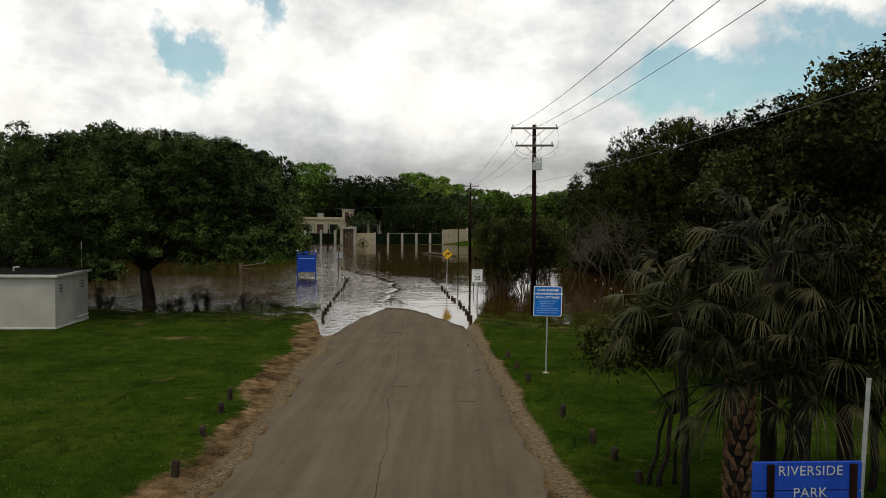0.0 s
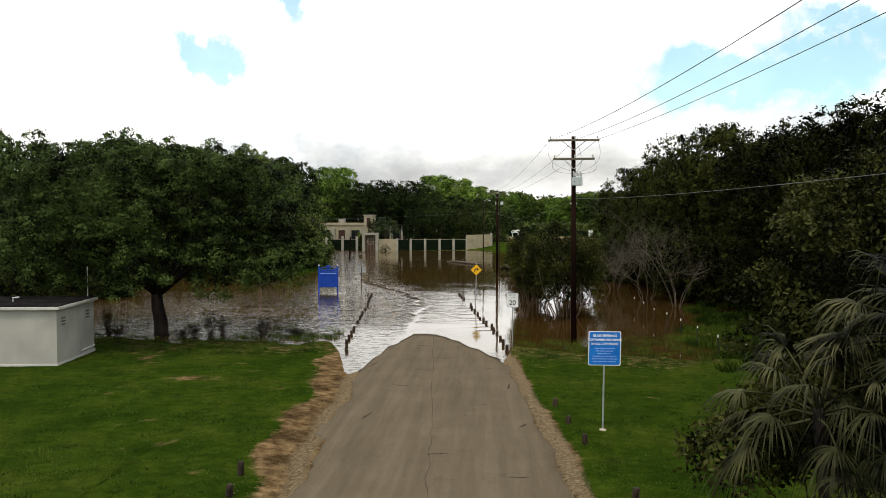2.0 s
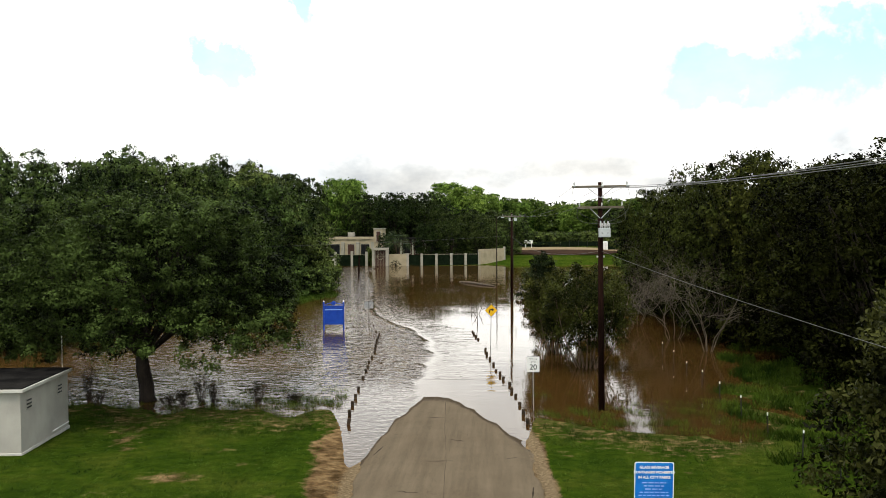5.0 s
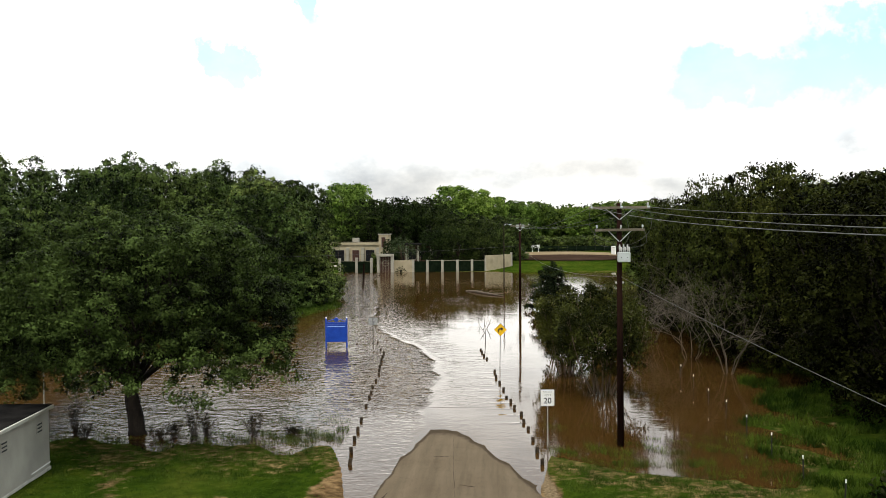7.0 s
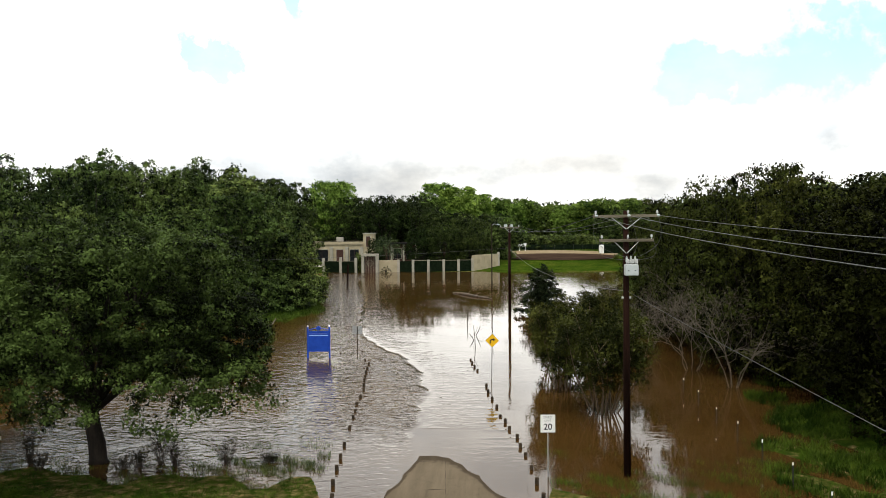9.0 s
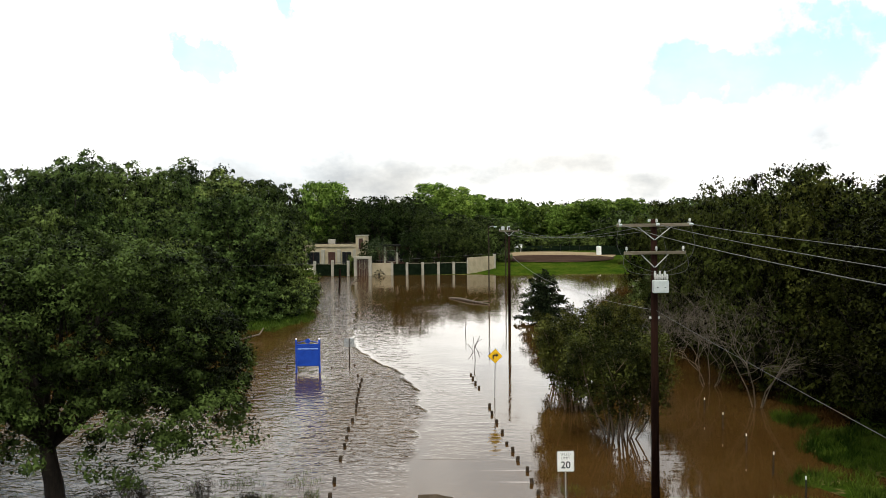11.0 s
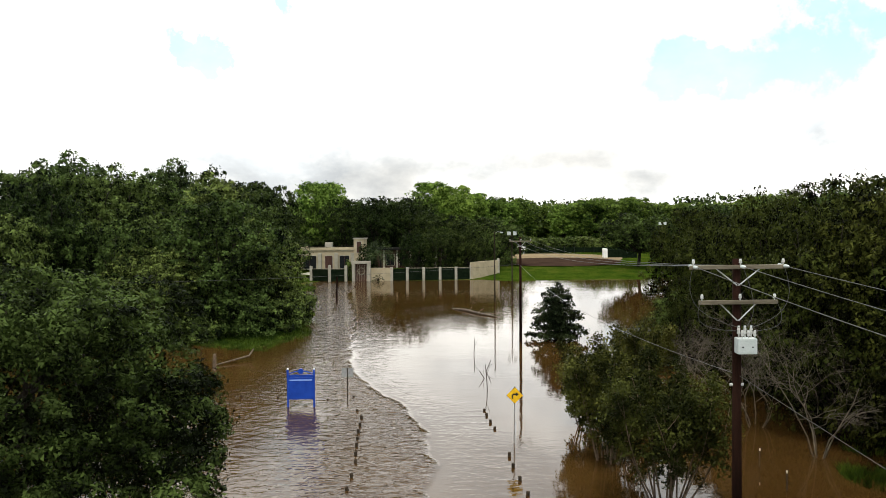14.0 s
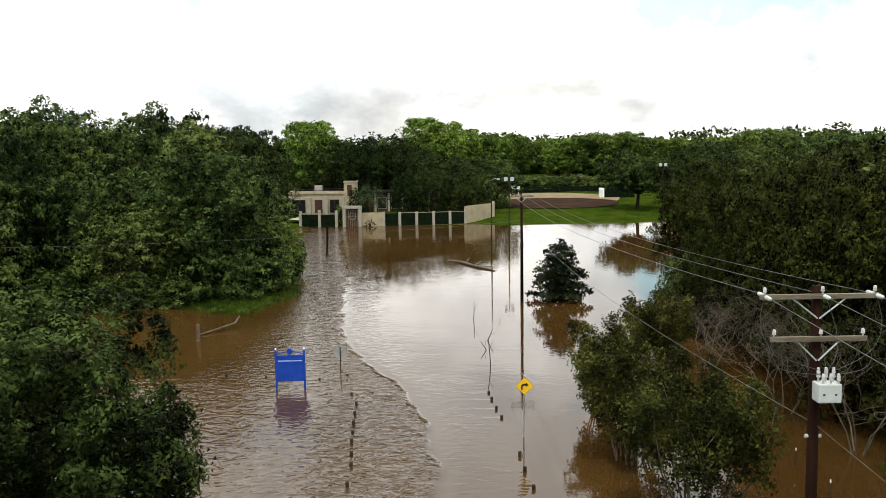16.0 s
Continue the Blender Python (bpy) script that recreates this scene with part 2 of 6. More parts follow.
def water_material():
    """Muddy flood water: opaque brown under a clear glossy skin, rippled where the attribute says that it runs."""
    m, nt, N, L, bsdf = nodes_of("flood_water")
    tc, at = N("ShaderNodeTexCoord"), N("ShaderNodeAttribute")
    at.attribute_name = "flow"

    def noise_node(scale, stretch, detail=3, dist=0.0, turn=0.0):
        mp, n = N("ShaderNodeMapping"), N("ShaderNodeTexNoise")
        mp.inputs["Scale"].default_value = stretch
        mp.inputs["Rotation"].default_value = (0, 0, turn)
        L(tc.outputs["Object"], mp.inputs[0])
        L(mp.outputs[0], n.inputs[0])
        n.inputs["Scale"].default_value, n.inputs["Detail"].default_value, n.inputs["Distortion"].default_value = scale, detail, dist
        return n.outputs[0]

    def m2(op, a, b):
        n = N("ShaderNodeMath")
        n.operation = op
        for i, s in enumerate((a, b)):
            if isinstance(s, float):
                n.inputs[i].default_value = s
            else:
                L(s, n.inputs[i])
        return n.outputs[0]

    chop = m2("MULTIPLY", noise_node(1.5, (1.0, 1.45, 1), 2, 0.7, 0.35), at.outputs["Fac"])
    calm = m2("ADD", m2("MULTIPLY", noise_node(0.35, (0.5, 1.6, 1), 2, 0.3), 0.02), m2("MULTIPLY", noise_node(1.6, (0.45, 1.5, 1), 2, 0.4), 0.004))
    swell = m2("MULTIPLY", m2("MULTIPLY", noise_node(0.5, (0.8, 1.5, 1), 2, 0.8, 0.3), at.outputs["Fac"]), 0.75)
    fine = m2("MULTIPLY", m2("MULTIPLY", noise_node(8.0, (0.8, 1.5, 1), 3, 0.3, 0.2), at.outputs["Fac"]), 0.06)
    height = m2("ADD", m2("ADD", m2("ADD", chop, fine), swell), calm)
    b = N("ShaderNodeBump")
    b.inputs["Strength"].default_value, b.inputs["Distance"].default_value = 1.0, 0.22
    L(height, b.inputs["Height"])
    L(b.outputs[0], bsdf.inputs["Normal"])
    r = N("ShaderNodeValToRGB")
    r.color_ramp.elements[0].position, r.color_ramp.elements[1].position = 0.3, 0.75
    r.color_ramp.elements[0].color, r.color_ramp.elements[1].color = (0.030, 0.0143, 0.0034, 1), (0.055, 0.029, 0.0078, 1)
    L(noise_node(0.06, (1, 1, 1), 4, 1.0), r.inputs[0])
    L(r.outputs[0], bsdf.inputs["Base Color"])
    bsdf.inputs["Roughness"].default_value, bsdf.inputs["IOR"].default_value = 0.04, 1.33
    return m


def asphalt_material():
    m, nt, N, L, bsdf = nodes_of("old_asphalt")
    tc = N("ShaderNodeTexCoord")

    def noise_node(scale, detail, stretch=(1, 1, 1)):
        mp, n = N("ShaderNodeMapping"), N("ShaderNodeTexNoise")
        mp.inputs["Scale"].default_value = stretch
        L(tc.outputs["Object"], mp.inputs[0])
        L(mp.outputs[0], n.inputs[0])
        n.inputs["Scale"].default_value, n.inputs["Detail"].default_value, n.inputs["Roughness"].default_value = scale, detail, 0.65
        return n.outputs[0]

    def ramp_node(fac, stops):
        r = N("ShaderNodeValToRGB")
        while len(r.color_ramp.elements) < len(stops):
            r.color_ramp.elements.new(0.5)
        for el, (p, c) in zip(r.color_ramp.elements, stops):
            el.position, el.color = p, (*c, 1)
        L(fac, r.inputs[0])
        return r.outputs[0]

    def mult(a, b, f=1.0):
        x = N("ShaderNodeMix")
        x.data_type, x.blend_type = "RGBA", "MULTIPLY"
        x.inputs["Factor"].default_value = f
        L(a, x.inputs["A"])
        L(b, x.inputs["B"])
        return x.outputs["Result"]

    fine = noise_node(60, 4)
    col = ramp_node(noise_node(0.5, 6), ((0.3, (0.097, 0.075, 0.050)), (0.55, (0.106, 0.084, 0.057)), (0.75, (0.118, 0.093, 0.063))))
    col = mult(col, ramp_node(noise_node(1.0, 4, (2.2, 0.12, 1)), ((0.3, (0.78, 0.77, 0.75)), (0.7, (1.15, 1.15, 1.15)))))
    col = mult(col, ramp_node(fine, ((0.3, (0.7, 0.7, 0.7)), (0.7, (1.2, 1.2, 1.2)))))
    # fine crazing
    vor = N("ShaderNodeTexVoronoi")
    vor.feature = "DISTANCE_TO_EDGE"
    vor.inputs["Scale"].default_value = 0.7
    warp = N("ShaderNodeVectorMath")
    warp.operation = "ADD"
    wn = N("ShaderNodeTexNoise")
    wn.inputs["Scale"].default_value, wn.inputs["Detail"].default_value = 1.2, 5
    L(tc.outputs["Object"], wn.inputs[0])
    L(tc.outputs["Object"], warp.inputs[0])
    L(wn.outputs["Color"], warp.inputs[1])
    L(warp.outputs[0], vor.inputs["Vector"])
    col = mult(col, ramp_node(vor.outputs["Distance"], ((0.0, (0.55, 0.53, 0.5)), (0.012, (1, 1, 1)))), 0.45)
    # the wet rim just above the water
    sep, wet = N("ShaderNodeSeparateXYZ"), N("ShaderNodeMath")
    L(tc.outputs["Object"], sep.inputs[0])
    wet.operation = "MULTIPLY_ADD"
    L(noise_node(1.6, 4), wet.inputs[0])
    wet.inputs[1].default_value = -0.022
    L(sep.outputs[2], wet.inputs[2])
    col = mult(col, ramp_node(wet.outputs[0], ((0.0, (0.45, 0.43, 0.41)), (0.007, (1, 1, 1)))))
    L(col, bsdf.inputs["Base Color"])
    bsdf.inputs["Roughness"].default_value, bsdf.inputs["Specular IOR Level"].default_value = 0.95, 0.04
    b = N("ShaderNodeBump")
    b.inputs["Strength"].default_value, b.inputs["Distance"].default_value = 0.5, 0.012
    L(fine, b.inputs["Height"])
    L(b.outputs[0], bsdf.inputs["Normal"])
    return m


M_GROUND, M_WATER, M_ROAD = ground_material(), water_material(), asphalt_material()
M_CRACK = surface("tar_crack", (0.020, 0.016, 0.012), (0.055, 0.044, 0.032), 5, 1.0, grain=40, bump=0.1, spec=0.0)
M_GRAVEL = surface("shoulder_gravel", (0.05, 0.036, 0.02), (0.16, 0.118, 0.068), 1.5, 0.9, grain=18, bump=0.9, depth=0.04)
M_BARK = surface("bark", (0.006, 0.0045, 0.0035), (0.024, 0.018, 0.013), 3, 0.9, grain=18, bump=0.8, depth=0.03, stretch=(1, 1, 0.35))
M_GREYBARK = surface("grey_bark", (0.05, 0.040, 0.029), (0.14, 0.117, 0.086), 4, 0.85, grain=22, bump=0.4, stretch=(1, 1, 0.4))
M_TANBARK = surface("tan_bark", (0.06, 0.042, 0.028), (0.18, 0.130, 0.09), 4, 0.8, grain=22, bump=0.3, stretch=(1, 1, 0.3))
M_POLE = surface("creosote_wood", (0.006, 0.0028, 0.002), (0.020, 0.009, 0.006), 3, 0.9, grain=25, bump=0.5, stretch=(1, 1, 0.1), spec=0.03)
M_ARM = surface("weathered_timber", (0.085, 0.070, 0.048), (0.19, 0.165, 0.12), 4, 0.85, grain=30, bump=0.4, stretch=(0.15, 1, 1))
M_POST = surface("old_post_wood", (0.010, 0.007, 0.004), (0.048, 0.034, 0.021), 5, 0.9, grain=30, bump=0.6, stretch=(1, 1, 0.25), vary=0.3)
M_STEEL = surface("galvanised_steel", (0.30, 0.31, 0.31), (0.48, 0.48, 0.47), 6, 0.5, metal=0.6, grain=60, bump=0.05)
M_WHITE = surface("white_paint", (0.66, 0.66, 0.63), (0.80, 0.80, 0.77), 2, 0.6, grain=40, bump=0.08)
M_BOXGREY = surface("pale_enamel", (0.34, 0.37, 0.36), (0.46, 0.49, 0.48), 4, 0.4, grain=40, bump=0.03)
M_CERAMIC = surface("glazed_ceramic", (0.33, 0.33, 0.31), (0.5, 0.5, 0.48), 6, 0.25, grain=40, bump=0.0)
M_BLACK = surface("black_paint", (0.012, 0.012, 0.012), (0.025, 0.025, 0.024), 5, 0.5, grain=40, bump=0.05)
M_WIRE = surface("aluminium_cable", (0.06, 0.06, 0.06), (0.11, 0.11, 0.105), 5, 0.55, metal=0.3, grain=40, bump=0.0)
M_BLUE = surface("blue_paint", (0.008, 0.038, 0.25), (0.013, 0.058, 0.36), 2.0, 0.45, grain=30, bump=0.05)
M_SIGNBLUE = surface("blue_sign_sheet", (0.005, 0.115, 0.43), (0.008, 0.16, 0.53), 3.0, 0.45, grain=30, bump=0.02)
M_PALEBLUE = surface("pale_blue_paint", (0.20, 0.32, 0.72), (0.30, 0.44, 0.80), 3.0, 0.45, grain=30, bump=0.02)
M_YELLOW = surface("yellow_sign_sheet", (0.72, 0.40, 0.01), (0.85, 0.50, 0.02), 3.0, 0.45, grain=30, bump=0.02)
M_SHEDWALL = surface("painted_block", (0.29, 0.275, 0.24), (0.41, 0.39, 0.34), 0.7, 0.75, grain=22, bump=0.15)
M_SHEDTRIM = surface("painted_trim", (0.40, 0.385, 0.34), (0.52, 0.50, 0.45), 2, 0.7, grain=30, bump=0.1)
M_ROOFTAR = surface("tar_roofing", (0.006, 0.006, 0.006), (0.018, 0.017, 0.016), 1.2, 1.0, grain=30, bump=0.4, spec=0.0)
M_STUCCO = surface("cream_stucco", (0.27, 0.225, 0.14), (0.38, 0.32, 0.215), 0.8, 0.85, grain=14, bump=0.25)
M_STUCCOWHITE = surface("white_stucco", (0.26, 0.24, 0.19), (0.35, 0.325, 0.265), 0.8, 0.8, grain=14, bump=0.2)
M_DARKGLASS = surface("dark_window_glass", (0.008, 0.009, 0.01), (0.016, 0.017, 0.018), 3, 0.08, grain=10, bump=0.0)
M_DARKWOOD = surface("dark_stained_wood", (0.035, 0.016, 0.012), (0.075, 0.035, 0.025), 3, 0.6, grain=25, bump=0.2, stretch=(1, 1, 0.2))
M_HEDGE = surface("dark_fence_screen", (0.003, 0.006, 0.003), (0.010, 0.016, 0.008), 2, 1.0, grain=12, bump=0.8, depth=0.05, spec=0.0)
M_IRON = surface("weathered_iron", (0.16, 0.14, 0.10), (0.32, 0.28, 0.20), 3, 0.6, grain=30, bump=0.1)
M_CLAY = surface("infield_clay", (0.022, 0.014, 0.010), (0.042, 0.027, 0.019), 0.3, 1.0, spec=0.0, grain=4, bump=0.3)
M_SAND = surface("pale_sand", (0.14, 0.105, 0.06), (0.21, 0.165, 0.105), 0.3, 1.0, spec=0.0, grain=4, bump=0.3)
M_FOAM = surface("foam_and_debris", (0.25, 0.19, 0.12), (0.55, 0.48, 0.38), 4, 0.8, grain=30, bump=0.4)
M_SIGNTEXT = surface("worn_white_lettering", (0.30, 0.31, 0.33), (0.42, 0.43, 0.45), 6, 0.7, grain=30, bump=0.02)
# Near-black to light tones in these crowns imitate shaded gaps and lit clumps
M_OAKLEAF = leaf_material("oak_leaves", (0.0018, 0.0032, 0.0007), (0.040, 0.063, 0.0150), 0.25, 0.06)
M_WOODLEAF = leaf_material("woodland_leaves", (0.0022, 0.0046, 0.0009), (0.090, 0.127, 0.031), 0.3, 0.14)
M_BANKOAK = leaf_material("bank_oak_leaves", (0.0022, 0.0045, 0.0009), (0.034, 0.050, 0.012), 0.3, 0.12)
# Sunlight on the far row is put into this paler leaf colour
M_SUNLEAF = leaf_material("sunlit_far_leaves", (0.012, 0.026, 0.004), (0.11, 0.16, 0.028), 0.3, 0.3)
# Shade of the wood beside the lawn is put into these two leaf colours
M_SHADELEAF = leaf_material("shaded_wood_leaves", (0.0010, 0.0015, 0.0003), (0.044, 0.053, 0.0110), 0.15, 0.04)
M_DEEPSHADELEAF = leaf_material("deep_shade_leaves", (0.0006, 0.0009, 0.0002), (0.017, 0.020, 0.0042), 0.1, 0.02)
# Leaf colour raised to imitate sunshine on the tallest far trees
M_SUNLITBRIGHT = leaf_material("sunlit_bright_leaves", (0.030, 0.062, 0.008), (0.19, 0.28, 0.050), 0.3, 0.35)
M_CRAPELEAF = leaf_material("crape_myrtle_leaves", (0.012, 0.014, 0.003), (0.080, 0.084, 0.018), 0.3, 0.2)
M_YAUPON = leaf_material("dark_twiggy_leaves", (0.004, 0.005, 0.001), (0.056, 0.058, 0.014), 0.4, 0.12)
M_CEDARLEAF = leaf_material("cedar_leaves", (0.004, 0.007, 0.003), (0.026, 0.036, 0.014), 0.2, 0.15)
# The near-black end puts the shade among the roadside palms into the frond colour
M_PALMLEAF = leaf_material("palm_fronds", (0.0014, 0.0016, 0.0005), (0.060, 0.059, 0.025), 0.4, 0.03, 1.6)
M_FARPALM = leaf_material("green_palm_fronds", (0.010, 0.016, 0.006), (0.085, 0.115, 0.045), 0.4, 0.15)
M_BOOT = surface("palm_boots", (0.05, 0.026, 0.014), (0.15, 0.085, 0.045), 5, 0.85, grain=25, bump=0.4)
M_WEED = leaf_material("weed_blades", (0.008, 0.020, 0.002), (0.052, 0.085, 0.010), 0.2, 0.2)
M_DULLWEED = leaf_material("dull_weed_leaves", (0.008, 0.007, 0.004), (0.040, 0.034, 0.019), 0.2, 0.2)
M_TUFT = leaf_material("grass_blades", (0.016, 0.034, 0.005), (0.056, 0.092, 0.012), 0.2, 0.3)


# ---------------------------------------------------------------- builders
def link(name, data, parent=None, label=""):
    ob = new(name, data)
    if parent is not None:
        ob.parent = parent
    return tagged(ob, label)


def mesh_of(name, verts, faces, material, smooth=False):
    me = bpy.data.meshes.new(name)
    me.from_pydata(verts, [], faces)
    me.materials.append(material)
    if smooth:
        me.polygons.foreach_set("use_smooth", [True] * len(me.polygons))
    me.update()
    return me


def quick_mesh(name, v, loops, sides, material, smooth=False):
    """A mesh from arrays: v (n, 3), loops flat, every face with the same number of sides."""
    me = bpy.data.meshes.new(name)
    nf = len(loops) // sides
    me.vertices.add(len(v))
    me.vertices.foreach_set("co", np.asarray(v, np.float32).ravel())
    me.loops.add(len(loops))
    me.loops.foreach_set("vertex_index", np.asarray(loops, np.int32))
    me.polygons.add(nf)
    me.polygons.foreach_set("loop_start", np.arange(0, nf * sides, sides, dtype=np.int32))
    if smooth:
        me.polygons.foreach_set("use_smooth", np.ones(nf, bool))
    me.materials.append(material)
    me.update(calc_edges=True)
    me.validate()
    return me


class Solid:
    """Collects boxes, tubes and plates into one mesh."""

    def __init__(self):
        self.v, self.f = [], []

    def put(self, v, f):
        n = len(self.v)
        self.v += [tuple(p) for p in v]
        self.f += [tuple(i + n for i in q) for q in f]
        return self

    def box(self, c, s, rz=0.0, chamfer=0.0):
        bm = bmesh.new()
        bmesh.ops.create_cube(bm, size=1.0)
        bmesh.ops.scale(bm, vec=s, verts=bm.verts)
        if chamfer:
            bmesh.ops.bevel(bm, geom=bm.edges[:], offset=chamfer, segments=2, affect="EDGES", profile=0.6)
        m = Matrix.Translation(c) @ Matrix.Rotation(rz, 4, "Z")
        bm.verts.index_update()
        self.put([m @ v.co for v in bm.verts], [[v.index for v in f.verts] for f in bm.faces])
        bm.free()
        return self

    def tube(self, pts, radii, n=8, cap=True):
        pts = [Vector(p) for p in pts]
        if not hasattr(radii, "__len__"):
            radii = [radii] * len(pts)
        v, f = [], []
        ref = Vector((0.31, 0.95, 0.05))
        for i, p in enumerate(pts):
            d = (pts[min(i + 1, len(pts) - 1)] - pts[max(i - 1, 0)]).normalized()
            s = d.cross(ref)
            if s.length < 1e-3:
                s = d.cross(Vector((1, 0, 0)))
            s.normalize()
            t = d.cross(s)
            for k in range(n):
                a = 2 * math.pi * k / n
                v.append(p + radii[i] * (math.cos(a) * s + math.sin(a) * t))
        for i in range(len(pts) - 1):
            for k in range(n):
                q = (k + 1) % n
                f.append((i * n + k, i * n + q, (i + 1) * n + q, (i + 1) * n + k))
        if cap:
            f.append(tuple(reversed(range(n))))
            f.append(tuple(range((len(pts) - 1) * n, len(pts) * n)))
        return self.put(v, f)

    def plate(self, outline, y0, y1):
        """An upright plate with the outline (x, z), from y0 to y1."""
        n = len(outline)
        v = [(x, y0, z) for x, z in outline] + [(x, y1, z) for x, z in outline]
        f = [tuple(range(n)), tuple(reversed(range(n, 2 * n)))]
        f += [(i, i + n, (i + 1) % n + n, (i + 1) % n) for i in range(n)]
        return self.put(v, f)

    def mesh(self, name, material, smooth=False):
        return mesh_of(name, self.v, self.f, material, smooth)


def part(name, solid, material, parent, label="", smooth=False):
    return link(name, solid.mesh(name, material, smooth), parent, label)


def thing(name, label, category, m, group="", kind=""):
    ob = new(name)
    ob.matrix_basis = m
    ob.empty_display_size = 0.2
    return tagged(ob, label, category, group, kind)


def round_rect(w, h, r, cz=0.0, cx=0.0, k=4):
    out = []
    for sx, sz, a0 in ((1, 1, 0), (-1, 1, 90), (-1, -1, 180), (1, -1, 270)):
        for i in range(k + 1):
            a = radians(a0 + 90 * i / k)
            out.append((cx + sx * (w / 2 - r) + r * math.cos(a), cz + sz * (h / 2 - r) + r * math.sin(a)))
    return out


def lettering(name, text, size, x, y, z, material, parent, bold=0.0, spread=1.0):
    """Words in the built-in font, upright, read from -y, centred on x."""
    cu = bpy.data.curves.new(name, "FONT")
    cu.body, cu.size, cu.align_x, cu.align_y = text, size, "CENTER", "CENTER"
    cu.extrude, cu.offset, cu.space_character = 0.003, bold, spread
    tmp = new(name, cu)
    bpy.context.view_layer.update()
    me = bpy.data.meshes.new_from_object(tmp)
    bpy.data.objects.remove(tmp)
    me.materials.clear()
    me.materials.append(material)
    me.transform(pose(x, y, z, 90))
    return link(name, me, parent)


def steps(a, b, n):
    return [a + (b - a) * i / (n - 1) for i in range(n)]


def frand(rng, a, b):
    return a + (b - a) * rng.random()


# ---------------------------------------------------------------- the ground
SHORE_X = (-400, -60, -22, -14, -9, -7.87, -6.95, -5.95, -5.36, -5.23, -4.74, -4.08, -3.87, -2.85, -1.78, -0.72, 0.33, 1.14, 1.5, 2.25, 5.5, 9, 11.7, 13, 15, 18, 25, 60, 400)
SHORE_Y = (58, 58, 54, 53, 53.2, 53.3, 49.5, 42.9, 44.4, 46.3, 49.9, 55.2, 56.4, 56.9, 56.3, 53.9, 50.7, 47.5, 47.6, 52.2, 49.6, 48.6, 51, 58, 66, 76, 88, 100, 120)


def lane(x, y):
    """Distance across the road's own axis, 0 at the world's x on the water's edge."""
    return x + 0.055 * (y - 50.0)


def smooth01(t):
    t = np.clip(t, 0, 1)
    return t * t * (3 - 2 * t)


def ground_z(x, y):
    x, y = np.asarray(x, float), np.asarray(y, float)
    u = np.where(y < 60, lane(x, y), x)
    d = np.interp(u, SHORE_X, SHORE_Y) - y
    near = np.where(d > 0, 0.0135 * d * (1 - 0.004 * np.clip(d, 0, 60)), 0.03 * d)
    near = near + 0.014 * (np.sin(x * 0.9 + 1.3) + 0.7 * np.sin(x * 2.1 + y * 0.5)) * (lane(x, y) < -8) * np.clip((y - 46) / 4, 0, 1)
    soak = np.clip((x - 9.5) / 3, 0, 1) * np.clip((y - 45) / 5, 0, 1) * np.clip((70 - x) / 20, 0, 1)
    near = near + soak * (0.13 * np.sin(x * 0.8 + 1.6 * np.sin(y * 0.33)) * np.sin(y * 0.5 + 0.9 * np.sin(x * 0.45)) - 0.085)
    near = np.where(y < -10, np.minimum(near, 0.62), near)
    # the wooded bank on the one side, the far bank with house and ball field
    bank = np.minimum((y - (113 - 0.10 * (x + 24)) + 3 * np.sin(x * 0.21)) * 0.05, (-22.0 - 0.18 * np.clip(y - 127, 0, 60) - x + 1.2 * np.sin(y * 0.33)) * 0.07)
    bank = np.minimum(bank, 1.2)
    far = (y - (189.5 + 2.6 * np.clip((3 - x) / 4, 0, 1) + 0.045 * np.clip(x, -10, 60) + 0.1 * np.clip(x - 24, 0, 50))) * 0.075
    far = np.minimum(far, 1.3 + 0.004 * np.clip(y - 210, 0, 200))
    east = np.minimum((x - 24.0 - 2.5 * np.sin(y * 0.12) - 0.33 * np.clip(y - 112, 0, 70)) * 0.05, 1.0)
    west = np.minimum((-62.0 - x + 4 * np.sin(y * 0.1)) * 0.05, 1.0)
    z = np.maximum.reduce([near, bank, far, east, west])
    return np.maximum(z, -0.9)


def gz(x, y):
    return float(ground_z(x, y))


def axis(parts):
    out = []
    for a, b, step in parts:
        out += list(np.arange(a, b, step))
    return np.array(out + [parts[-1][1]], float)


